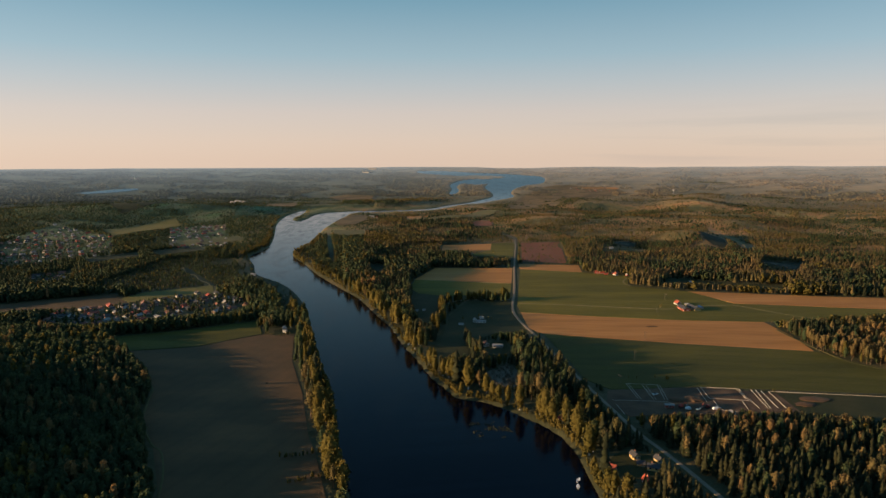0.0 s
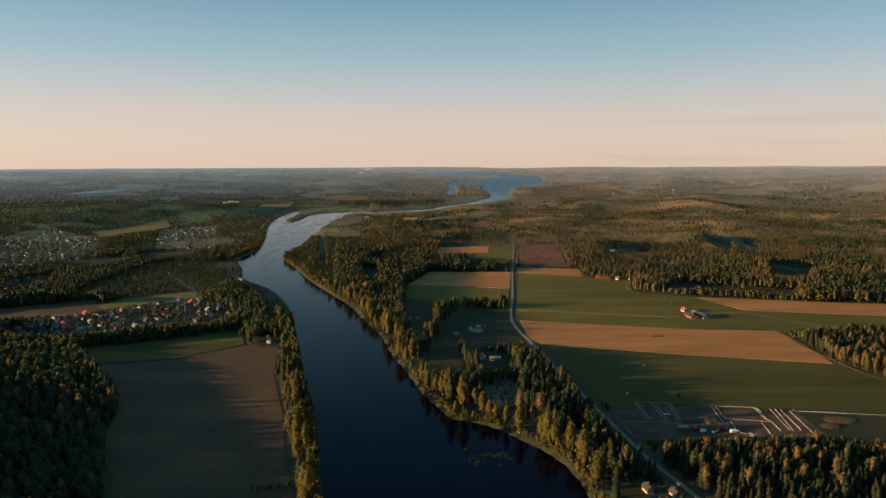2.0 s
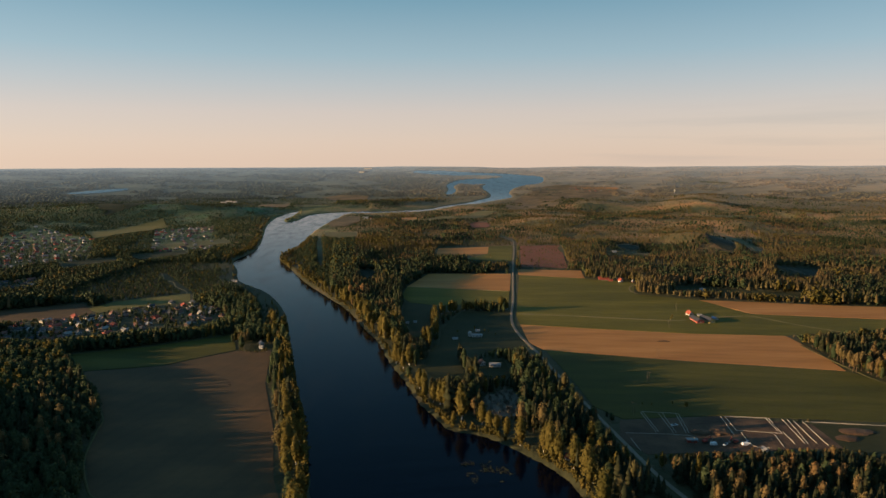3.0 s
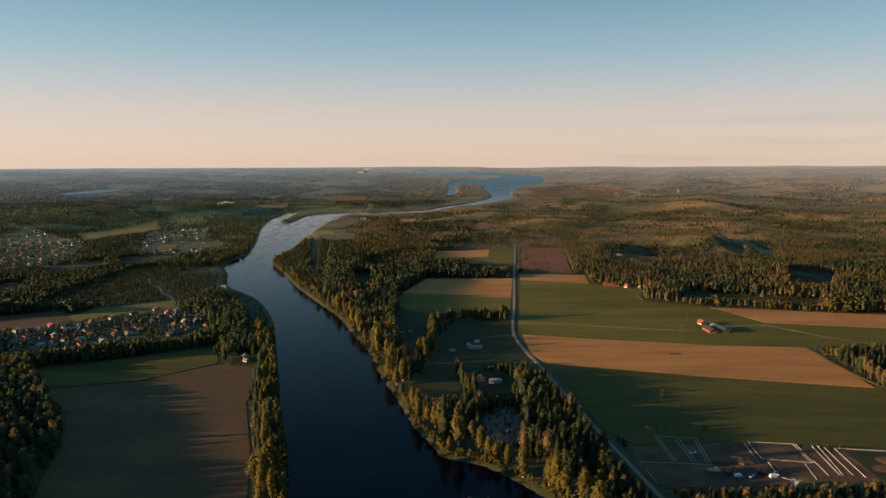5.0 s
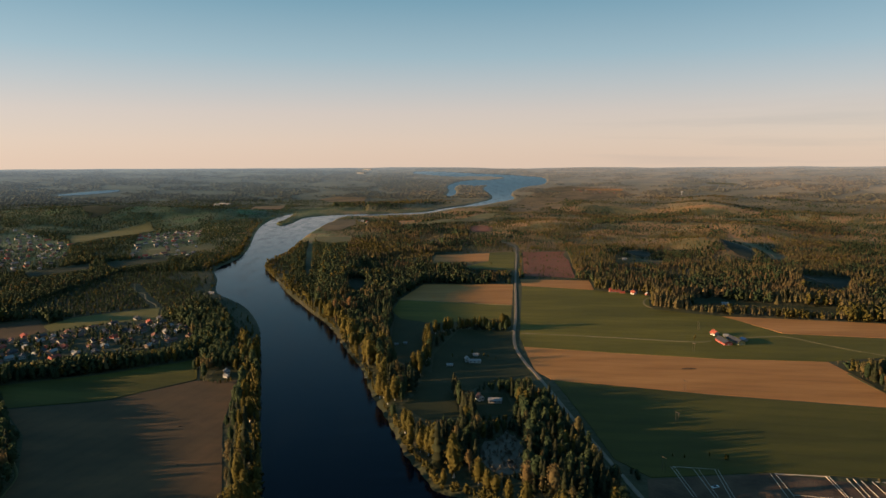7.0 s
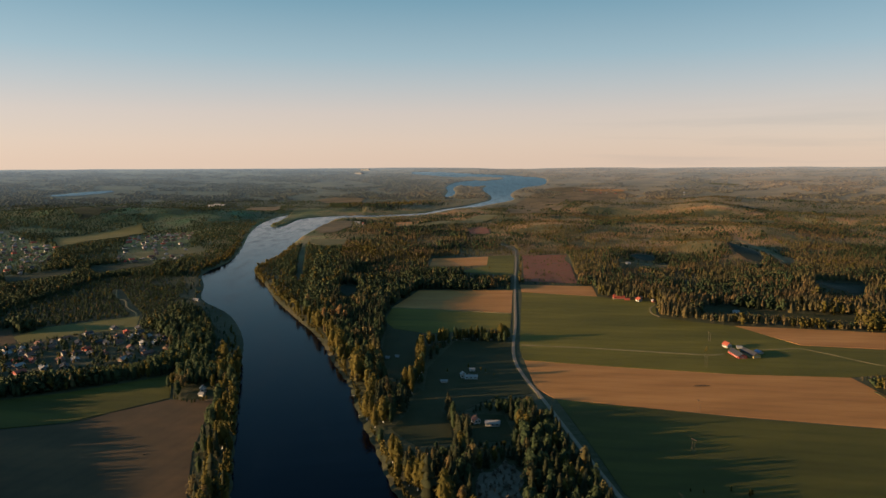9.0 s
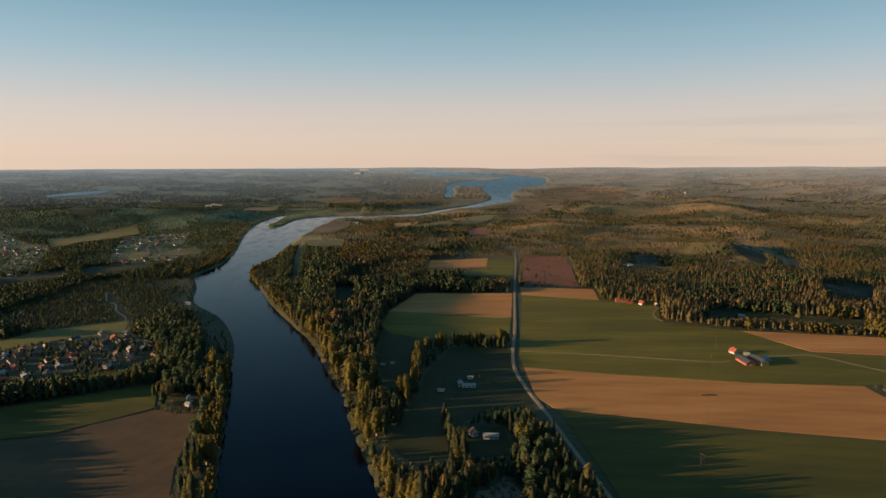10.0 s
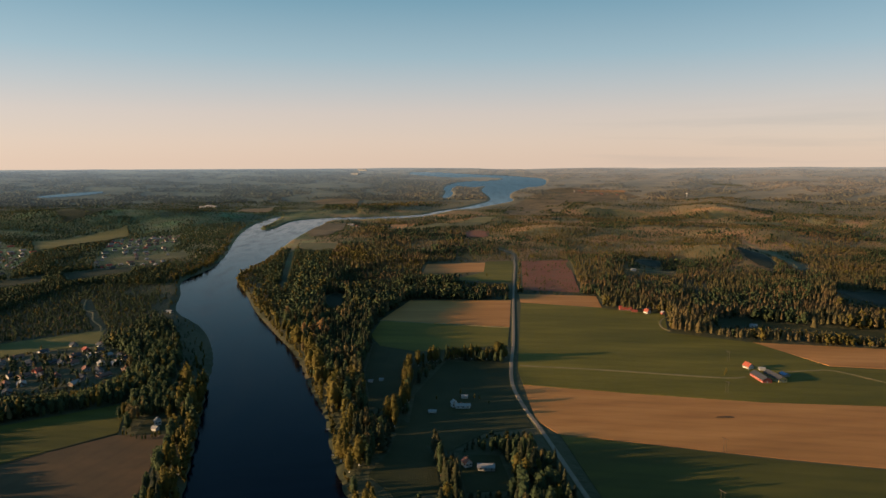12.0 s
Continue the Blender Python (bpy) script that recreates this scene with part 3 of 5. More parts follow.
# open land with scattered trees
SPARSE = [OUTLINE[k] for k in ("meadow_24", "meadow_6", "meadow_3", "meadow_28", "meadow_16", "meadow_23")]
OPEN[:] = [line for line in OPEN if not any(line is q for q in SPARSE)]
TOWNS = [np.array(p, float) for p in (
    [(-489, 768), (-497, 842), (-436, 875), (-393, 910), (-348, 968), (-294, 927), (-261, 871), (-276, 822), (-351, 794), (-422, 759)],
    [(-1057, 1563), (-1156, 1967), (-838, 1668), (-688, 1362), (-786, 1157)],
    [(-810, 1951), (-668, 2032), (-477, 1443), (-604, 1447)],
    [(-699, 1097), (-654, 1153), (-603, 1044), (-644, 1020)])]


# ---- roads ----
def ribbon(name, pts, width, mat, label, category, lift=0.3, parent=None, kind="structure", steps=6, shift=0.0, skirt=0.6):
    line = smooth_line(pts, steps)
    d = np.gradient(line, axis=0)
    d /= np.linalg.norm(d, axis=1)[:, None]
    nrm = np.stack([d[:, 1], -d[:, 0]], 1)
    line = line + nrm * shift
    prof = [(-0.5 * width - skirt, -0.5), (-0.5 * width, 0.0), (0.0, 0.05), (0.5 * width, 0.0), (0.5 * width + skirt, -0.5)]
    z = land(line[:, 0], line[:, 1]) + lift
    verts = np.concatenate([np.c_[line + nrm * o, z + h] for o, h in prof])
    n = len(line)
    faces = [[a * n + k, (a + 1) * n + k, (a + 1) * n + k + 1, a * n + k + 1] for a in range(len(prof) - 1) for k in range(n - 1)]
    ob = new(name, mesh_from(name, verts, np.array(faces), [M[mat]]))
    return tagged(ob, label, category, kind=kind)


ROAD = [(158, 1690), (174, 1640), (180, 1590), (172, 1520), (167, 1464), (136, 1209), (109, 966), (97, 877), (92, 820), (95, 770), (103, 715), (111, 650), (116, 610), (125, 545), (131, 505), (140, 447), (151, 404), (165, 330), (180, 200), (182, -390)]
ribbon("road", ROAD, 2.9, "asphalt", "narrow grey asphalt country road", "road", 0.5, skirt=0.25)
ribbon("verge", ROAD, 4.0, "verge", "grassy verge along the country road", "verge", 0.25, skirt=0.4)
TRACK = [(104, 872), (177, 858), (244, 842), (286, 833), (302, 836)]
ribbon("track", TRACK, 2.8, "track", "pale gravel farm track through the crop", "track", 0.45)
TRACK_B = [(341, 848), (370, 852), (393, 849), (429, 802), (468, 767)]
ribbon("track", TRACK_B, 1.8, "track", "pale gravel farm track through the crop", "track", 0.45)
TRACK_C = [(382, 728), (382, 702), (385, 650), (394, 601), (429, 572)]
ribbon("track", TRACK_C, 1.6, "verge", "pale gravel track along the grove", "track", 0.45)
TRACK_D = [(-262, 560), (-247, 540), (-240, 515), (-224, 469), (-201, 432), (-189, 419), (-174, 386), (-160, 340)]
ribbon("track", TRACK_D, 1.0, "verge", "pale dirt track along the forest edge", "track", 0.4)
ribbon("track", [(-470, 1182), (-440, 1120), (-418, 1100), (-398, 1062), (-372, 1030), (-360, 1006)], 1.7, "track", "worn dirt track through the scrub", "track", 0.4)
ribbon("track", [(-436, 1070), (-437, 1108), (-419, 1119), (-429, 1200)], 1.6, "track", "worn dirt track through the scrub", "track", 0.5)
ribbon("track", [(429, 1375), (390, 1374), (344, 1370)], 2.2, "track", "pale forest road through the wood", "track", 0.5)
ribbon("track", [(316, 1065), (300, 1050), (290, 1030), (286, 1008), (290, 992)], 2.0, "track", "pale dirt track along the wood's edge", "track", 0.5)
OPEN.append(np.array([(342, 1362), (431, 1367), (431, 1383), (342, 1378)], float))
OPEN.append(np.array([(-314, 1800), (-307, 1806), (-274, 1613), (-209, 1258), (-215, 1258), (-281, 1613)], float))
ribbon("ditch", [(-203, 721), (-230, 697), (-259, 671), (-326, 651)], 1.5, "dark_grass", "narrow overgrown ditch between two fields", "ditch", 0.4)
ribbon("track", [(-44, 1051), (17, 1037), (109, 1014)], 1.5, "track", "pale grassy balk between two fields", "track", 0.45)
ribbon("track", [(720, 1750), (704, 1616), (683, 1491), (668, 1430), (655, 1400)], 3.2, "track", "dry grassy lane down the wooded slope", "track", 0.7, steps=14)
OPEN.append(np.array([(727, 1750), (711, 1616), (694, 1491), (690, 1430), (666, 1398), (648, 1400), (661, 1432), (675, 1491), (697, 1616), (713, 1750)], float))
SCRUB_TRACK = smooth_line([(-467, 1175), (-411, 1086), (-360, 1006)], 3)
ROAD_LINE = smooth_line(ROAD, 3)


# ---- woods ----
TETRA = np.array([(1, 1, 1), (1, -1, -1), (-1, 1, -1), (-1, -1, 1)], float) * 0.75
TETRA_F = np.array([(0, 1, 2), (0, 3, 1), (0, 2, 3), (1, 3, 2)])
OCTA = np.array([(1, 0, 0), (-1, 0, 0), (0, 1, 0), (0, -1, 0), (0, 0, 1), (0, 0, -1)], float)
OCTA_F = np.array([(0, 2, 4), (2, 1, 4), (1, 3, 4), (3, 0, 4), (2, 0, 5), (1, 2, 5), (3, 1, 5), (0, 3, 5)])


def crown(kind, n, seed, fine=True):
    """A ragged crown for a tree one metre high: points and triangles. Firs stand in tiers, leafy trees in clumps."""
    r = np.random.RandomState(seed)
    vs, fs, base_n = [], [], 0
    if kind == "conifer" or (kind == "pine" and not fine):
        tiers, sides = (6, 7) if fine else ((4, 5) if n > 7 else (2, 4))
        foot = 0.08 if kind == "conifer" else 0.3
        for k in range(tiers):
            h0 = foot + (0.86 - foot) * k / tiers
            h1 = min(1.0, h0 + (1.3 - foot) / tiers)
            rad = 0.15 * (1.03 - h0) ** (0.85 if kind == "conifer" else 0.55) + 0.012
            a0 = r.rand() * 6.283
            ring = []
            for q in range(sides):
                rr = rad * (r.uniform(0.55, 1.25) if q % 2 else r.uniform(0.9, 1.35))
                a = a0 + 6.283 * (q + r.uniform(-0.25, 0.25)) / sides
                ring.append((rr * math.cos(a), rr * math.sin(a), h0 + r.uniform(-0.04, 0.03)))
            tip = (r.uniform(-0.01, 0.01), r.uniform(-0.01, 0.01), h1)
            vs.append(np.array(ring + [tip]))
            fs.append(np.array([(base_n + q, base_n + (q + 1) % sides, base_n + sides) for q in range(sides)]))
            base_n += sides + 1
        return np.concatenate(vs), np.concatenate(fs)
    big = (26 / n) ** 0.45
    spin = r.rand() * 6.283
    if fine:
        # sprays of leaves: small folded diamonds that face outward and droop, thinning towards the tip
        n *= 3
        for k in range(n):
            a, u = spin + 2.4 * k + r.uniform(-0.6, 0.6), (k + r.uniform(0.1, 0.9)) / n
            if kind == "pine":
                h, reach = 0.38 + 0.6 * u, 0.26 * u ** 0.4 * (1.02 - u) ** 0.5
                wide_spray, long_spray = 0.032, 0.034
            else:
                h, reach = 0.1 + 0.88 * u, 0.3 * u ** 0.45 * (1.01 - u) ** 0.6
                wide_spray, long_spray = 0.03, 0.052
            reach *= r.uniform(0.5, 1.12)
            out = np.array((math.cos(a), math.sin(a), 0.25))
            face = out + r.uniform(-0.65, 0.65, 3)
            face /= np.linalg.norm(face)
            down = np.array((0, 0, -1.0)) + 0.5 * out + r.uniform(-0.5, 0.5, 3)
            down -= face * down.dot(face)
            down /= np.linalg.norm(down)
            side = np.cross(face, down)
            c = np.array((reach * out[0], reach * out[1], h))
            w, q = wide_spray * big * r.uniform(0.6, 1.4), long_spray * big * r.uniform(0.6, 1.5)
            vs.append(np.array((c - down * q * 0.8, c - side * w - face * w * 0.3, c + down * q, c + side * w - face * w * 0.3)))
            fs.append(np.array(((0, 1, 2), (0, 2, 3))) + 4 * k)
        base = vs[0]
    else:
        base = TETRA
        for k in range(n):
            # clumps of leaves wind up round the crown, with uneven reach
            a, u = spin + 2.4 * k + r.uniform(-0.5, 0.5), (k + r.uniform(0.2, 0.8)) / n
            h = 0.12 + 0.85 * u
            rad = 0.145 * math.sqrt(max(0.03, 1 - ((h - 0.42) / 0.58) ** 2)) * r.uniform(0.65, 1.12)
            size = np.array((0.05, 0.05, 0.075)) * big * r.uniform(0.65, 1.25)
            c = (rad * math.cos(a), rad * math.sin(a), h)
            q = Euler((r.rand() * 6, r.rand() * 6, r.rand() * 6)).to_matrix()
            vs.append((base * r.uniform(0.55, 1.5, (4, 1))) @ np.array(q).T * size + c)
            fs.append(TETRA_F + 4 * k)
    # the dense heart of the crown
    wide, tall, mid_h = (0.1, 0.27, 0.66) if kind == "pine" else (0.115, 0.4, 0.5)
    if not fine:
        vs.append(OCTA * r.uniform(0.9, 1.15, (6, 1)) * (wide * 1.25, wide * 1.25, tall) + (0, 0, mid_h))
        fs.append(OCTA_F + len(base) * n)
        return np.concatenate(vs), np.concatenate(fs)
    heart = [(0, 0, 1.0)]
    for lat in (0.6, 0.0, -0.6):
        for q in range(6):
            a = spin + 1.047 * (q + lat)
            k = math.cos(lat * 1.3) * r.uniform(0.85, 1.15)
            heart.append((k * math.cos(a), k * math.sin(a), math.sin(lat * 1.3)))
    heart.append((0, 0, -1.0))
    faces = [(0, 1 + q, 1 + (q + 1) % 6) for q in range(6)] + [(19, 13 + (q + 1) % 6, 13 + q) for q in range(6)]
    for g in (1, 7):
        for q in range(6):
            e, f = g + q, g + (q + 1) % 6
            faces += [(e, e + 6, f), (f, e + 6, f + 6)]
    vs.append(np.array(heart) * (wide, wide, tall) + (0, 0, mid_h))
    fs.append(np.array(faces) + len(base) * n)
    return np.concatenate(vs), np.concatenate(fs)


def trunk(kind, sides):
    """A tapered, slightly bent trunk with two limbs."""
    top = {"conifer": 0.9, "pine": 0.75, "birch": 0.7, "alder": 0.7}[kind]
    vs, fs = [], []

    def limb(p0, p1, r0, r1):
        o = len(vs)
        for p, rr in ((p0, r0), (p1, r1)):
            for s in range(sides):
                a = 6.283 * s / sides
                vs.append((p[0] + rr * math.cos(a), p[1] + rr * math.sin(a), p[2]))
        for s in range(sides):
            a, b = o + s, o + (s + 1) % sides
            fs.extend([(a, b, b + sides), (a, b + sides, a + sides)])

    limb((0, 0, -0.03), (0.012, 0.008, top), 0.02, 0.006)
    if sides > 3:
        limb((0.004, 0, 0.35), (0.09, 0.03, 0.55), 0.008, 0.003)
        limb((0.004, 0, 0.42), (-0.07, 0.05, 0.62), 0.008, 0.003)
    return np.array(vs), np.array(fs)


KINDS = ("conifer", "pine", "birch", "alder")
TEMPLATES = {}
for ki, kd in enumerate(KINDS):
    for lod, (cnt, fine, sides) in enumerate(((28, True, 3), (6, False, 0), (2, False, 0), (14, True, 0))):
        for var in range(4):
            cv, cf = crown(kd, cnt, 100 * ki + 10 * lod + var, fine)
            if sides:
                tv, tf = trunk(kd, sides)
                TEMPLATES[kd, lod, var] = (np.concatenate([cv, tv]), np.concatenate([cf, tf + len(cv)]), np.r_[np.zeros(len(cf)), np.ones(len(tf))])
            else:
                TEMPLATES[kd, lod, var] = (cv, cf, np.zeros(len(cf)))


def plant(name, label, spots, lod):
    """One wood: spots are rows of x, y, z, height, width, kind."""
    vs, fs, ms, base = [], [], [], 0
    rs = np.random.RandomState(len(spots) + lod)
    var = rs.randint(0, 4, len(spots))
    turn = rs.rand(len(spots)) * 6.283
    for ki, kd in enumerate(KINDS):
        for v in range(4):
            pick = np.where((spots[:, 5] == ki) & (var == v))[0]
            if not len(pick):
                continue
            tv, tf, tm = TEMPLATES[kd, lod, v]
            c, s = np.cos(turn[pick])[:, None], np.sin(turn[pick])[:, None]
            h, w = spots[pick, 3][:, None], (spots[pick, 3] * spots[pick, 4])[:, None]
            X = (tv[:, 0] * c - tv[:, 1] * s) * w + spots[pick, 0][:, None]
            Y = (tv[:, 0] * s + tv[:, 1] * c) * w + spots[pick, 1][:, None]
            Z = tv[:, 2] * h + spots[pick, 2][:, None]
            vs.append(np.stack([X, Y, Z], -1).reshape(-1, 3))
            fs.append((tf[None] + (np.arange(len(pick)) * len(tv))[:, None, None]).reshape(-1, 3) + base)
            ms.append(np.tile(np.where(tm > 0, 4, ki), len(pick)))
            base += len(pick) * len(tv)
    if not vs:
        return None
    me = mesh_from(name, np.concatenate(vs), np.concatenate(fs), [M["conifer"], M["pine"], M["birch"], M["alder"], M["bark"]], np.concatenate(ms), smooth=True)
    return tagged(new(name, me), label, "forest", kind="stuff")


def clear_of(X, Y, margin):
    """Where no field, meadow or plot lies within the margin."""
    ok = np.ones(len(X), bool)
    for line in OPEN:
        lo, hi = line.min(0) - margin, line.max(0) + margin
        near = np.where((X > lo[0]) & (X < hi[0]) & (Y > lo[1]) & (Y < hi[1]))[0]
        if len(near):
            ok[near] &= ~(inside(X[near], Y[near], line) | (from_line(X[near], Y[near], line, True) < margin))
    return ok


def scatter(y0, y1, step, seed, margin=3.0, wide_by=1.0, tall_by=1.0):
    """Tree spots between two distances ahead, wherever the land is neither water, field, road nor town."""
    rs = np.random.RandomState(seed)
    ys = np.arange(y0, y1, step)
    xs = np.arange(-(0.74 * y1 + 160), 0.74 * y1 + 100, step)
    X, Y = np.meshgrid(xs, ys)
    X = (X + rs.uniform(-0.48, 0.48, X.shape) * step).ravel()
    Y = (Y + rs.uniform(-0.48, 0.48, Y.shape) * step).ravel()
    ok = (X > -(0.70 * Y.clip(260) + 110 + 160 * (Y < 680))) & (X < 0.70 * Y.clip(260) + 50) & (np.hypot(X - 13, Y - 130) < 3120)
    X, Y = X[ok], Y[ok]
    d = from_river(X, Y)
    # only low scrub grows on the shore below the village
    low_shore = (X < -0.205 * Y) & (Y > 830) & (Y < 1140)
    # on the western bank the trees lean out over the water
    ok = d > np.where(low_shore, 6, np.where(X < 110 - 0.3 * Y, 0.4, 2.8))
    X, Y, d = X[ok], Y[ok], d[ok]
    ok = clear_of(X, Y, margin)
    ok &= (from_line(X, Y, ROAD_LINE) > 7) & (from_line(X, Y, SCRUB_TRACK) > 7)
    for line in TOWNS:
        ok &= ~(inside(X, Y, line) & (rs.rand(len(X)) > (0.25 if line is TOWNS[0] else 0.45)))
    for line in SPARSE:
        ok &= ~(inside(X, Y, line) & (wander(X, Y, 40) < 0.72))
    thick = wander(X, Y, 150) * 0.6 + wander(X, Y, 45) * 0.4
    open_wood = (Y > 1150) & (thick < np.where((Y > 1500) & (X > 0), 0.54, 0.4))
    ok &= ~((d < 26) & (Y < 1300) & (rs.rand(len(X)) < 0.6))
    ok &= rs.rand(len(X)) < np.where(open_wood, np.where(Y > 2000, 0.5, 0.7), np.where(Y > 2000, 0.75, 0.95))
    X, Y, d, open_wood = X[ok], Y[ok], d[ok], open_wood[ok]
    stand = 0.65 * wander(X, Y, 110) + 0.35 * wander(X, Y, 33) + 0.3 * (rs.rand(len(X)) - 0.5)
    kind = np.where(stand > np.where(Y > 730, 0.7, 0.66), 2, np.where(stand > 0.45, 1, 0))
    kind = np.where((d < 14) & (rs.rand(len(X)) < 0.85) & (Y < 2500), 2, kind)
    kind = np.where((kind == 2) & (d > 16) & (X > -170) & (X < 140) & (Y < 1250) & (rs.rand(len(X)) < 0.6), np.where(rs.rand(len(X)) < 0.5, 3, 0), kind)
    west_wood = (X < -0.12 * Y) & (Y > 730) & (d > 20)
    kind = np.where(west_wood & (rs.rand(len(X)) < 0.88), np.where(rs.rand(len(X)) < 0.9, 3, 2), kind)
    kind = np.where((kind == 0) & (Y > 730) & (rs.rand(len(X)) < 0.5), 3, kind)
    kind = np.where((kind == 1) & (X > -320) & (X < 100) & (Y < 1300) & (rs.rand(len(X)) < 0.6), np.where(rs.rand(len(X)) < 0.7, 3, 0), kind)
    # browner pine wood on the eastern side
    kind = np.where((kind == 2) & (X > -60) & ((Y > 950) | ((Y < 520) & (X > 150))) & (rs.rand(len(X)) < 0.72), 1, kind)
    kind = np.where((kind == 1) & (X > 100) & (Y < 760) & (rs.rand(len(X)) < 0.72), np.where(rs.rand(len(X)) < 0.65, 0, 3), kind)
    kind = np.where((kind == 2) & (X > 180) & (Y < 760) & (rs.rand(len(X)) < 0.7), 1, kind)
    kind = np.where((kind == 0) & (X > 60) & (Y > 950) & (rs.rand(len(X)) < 0.6), 1, kind)
    left = (X < -0.22 * Y) & (Y < 735)
    kind = np.where(left & (rs.rand(len(X)) < 0.8), 3, kind)
    # the grove by the road: spruces and alders among the pines
    grove = (X > -10) & (X < 140) & (Y > 500) & (Y < 720) & (d > 28)
    pick = rs.rand(len(X))
    kind = np.where(grove & (kind == 1) & (pick < 0.75), np.where(pick < 0.42, 0, 3), kind)
    in_town = np.zeros(len(X), bool)
    for line in TOWNS:
        in_town |= inside(X, Y, line)
    tall = np.where(kind >= 2, 15.0, np.where(kind == 1, 17.0, 18.5)) * rs.uniform(0.62, 1.15, len(X))
    tall *= np.where((X < -0.15 * Y) & (Y > 950), 0.62, 1.0) * np.where((X > 60) & (Y > 1050), np.clip(1.0 - (Y - 1050) / 700, 0.5, 1.0), np.clip(1.0 - (Y - 1300) / 1400, 0.6, 1.0))
    # low scrub below the town
    tall *= np.where((X > -540) & (X < -330) & (Y > 960) & (Y < 1290), 0.55, 1.0)
    # the tall grove and belts between river and road
    tall *= np.where((X > -60) & (X < 135) & (Y > 500) & (Y < 1050), 1.14, 1.0)
    tall *= np.where(in_town, 0.5, 1.0) * np.where(open_wood, 0.66, 1.0) * tall_by
    tall *= np.where(d < 5, 0.75, 1.0) * np.where((d < 18) & (Y < 1300), rs.uniform(0.85, 1.7, len(X)), 1.0)
    tall *= np.where((Y > 1700) & (d < 150) & (X > -0.2 * Y), 0.35 + 0.45 * np.clip(d / 150, 0, 1), 1.0)
    wide = np.where(kind == 3, 1.5, np.where(kind == 2, 1.4, np.where(kind == 1, 1.15, 0.9))) * rs.uniform(0.8, 1.2, len(X)) * wide_by
    tall *= np.where((X < -0.205 * Y) & (Y > 830) & (Y < 1140) & (d < 28), 0.3, 1.0)
    # young growth along the southern edge of fields, villages and roads
    ex, ey = X - 13, Y - 130
    er = np.hypot(ex, ey)
    grown = np.full(len(X), 0.22)
    still = np.ones(len(X), bool)
    roadside = (X < 140) & (Y < 760) & (from_line(X, Y, ROAD_LINE) > 11)
    for part_of in (0.3, 0.45, 0.6, 0.8, 1.0):
        reach = tall * part_of / 195
        sx, sy = X + ex * reach, Y + ey * reach
        still &= clear_of(sx, sy, 0.0) & ((from_line(sx, sy, ROAD_LINE) > 3) | roadside)
        for line in TOWNS[:1]:
            still &= ~inside(sx, sy, line) | in_town
        grown = np.where(still, part_of, grown)
    tall *= np.where(er < 2300, grown, 1.0)
    wide *= np.where(er < 2300, grown, 1.0) ** -0.4
    return np.stack([X, Y, land(X, Y, d) - 0.2, tall, wide, kind], 1), d


spots, dist = scatter(280, 730, 5.3, 11)
shore = (dist < 24) & (spots[:, 0] > -140) & (spots[:, 1] > 390) & (spots[:, 1] < 780)
chosen = np.where(shore)[0][:170]
rest = np.ones(len(spots), bool)
rest[chosen] = False
out_west = spots[:, 0] < -(0.70 * spots[:, 1] + 75)
near_left = rest & (spots[:, 0] < -80) & ~out_west
plant("forest", "dark spruce forest on the unseen western rise", spots[out_west][::2], 1)
plant("forest", "dense dark mixed forest beside the ploughed field", spots[near_left], 3)
plant("forest", "mixed forest of birch and pine beside the road", spots[rest & ~near_left & ~out_west], 0)
mid, _ = scatter(730, 1625, 5.2, 12)
by_river = (mid[:, 0] > -280) & (mid[:, 0] < 140) & (mid[:, 1] < 1060)
plant("forest", "mixed wood of birch and spruce along both banks", mid[by_river], 3)
mid = mid[~by_river]
plant("forest", "mixed forest beyond the village and the river", mid[mid[:, 0] < -80], 1)
plant("forest", "mixed forest of pine and birch beyond the fields", mid[mid[:, 0] >= -80], 1)
far, _ = scatter(1625, 2500, 6.8, 13, 1.0, 1.25)
plant("forest", "far forest stretching to the horizon", far, 2)
vast, _ = scatter(2500, 3120, 9.5, 14, 0.0, 1.7, 0.9)
plant("forest", "farthest forest below the horizon", vast, 2)
# the last woods before the horizon, with haze emitted by their own material
rf = np.random.RandomState(77)
fx, fy = rf.uniform(-3300, 3300, 95000), rf.uniform(2200, 4850, 95000)
fr = np.hypot(fx - 13, fy - 130)
lakeside = (fx > -200) & (fx < 300) & (fy > 2900) & (fy < 3900)
pick = (fr > 3080) & (fr < 4870) & (np.abs(fx) < 0.71 * fy + 60) & (lakeside | (0.5 * wander(fx, fy * 1.6, 240) + 0.5 * wander(fx, fy * 1.4, 75) > np.where(fx < 0, 0.44, 0.47)))
fx, fy = fx[pick], fy[pick]
fd = from_river(fx, fy)
pick = (fd > 10) & clear_of(fx, fy, 5) & (from_line(fx, fy, POND, True) > 40)
fx, fy, fd = fx[pick], fy[pick], fd[pick]
tall = (1 - far_rise(fx, fy) / 195) * rf.uniform(4, 9, len(fx)) * np.where(fd < 60, 0.6, 1.0)
last = plant("forest", "last hazy forest below the horizon", np.stack([fx, fy, land(fx, fy, fd) - 1, tall, rf.uniform(2.5, 7, len(fx)) / (0.145 * tall), np.full(len(fx), 2.0)], 1), 2)
FAR_WOOD = hazy_land("woods_with_haze_glow", [(0.042, 0.046, 0.023), (0.075, 0.062, 0.03), (0.12, 0.082, 0.04)])
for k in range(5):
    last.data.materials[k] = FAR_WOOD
behind, _ = scatter(-150, 280, 9.0, 15)
plant("forest", "mixed forest on both banks of the river", behind, 1)

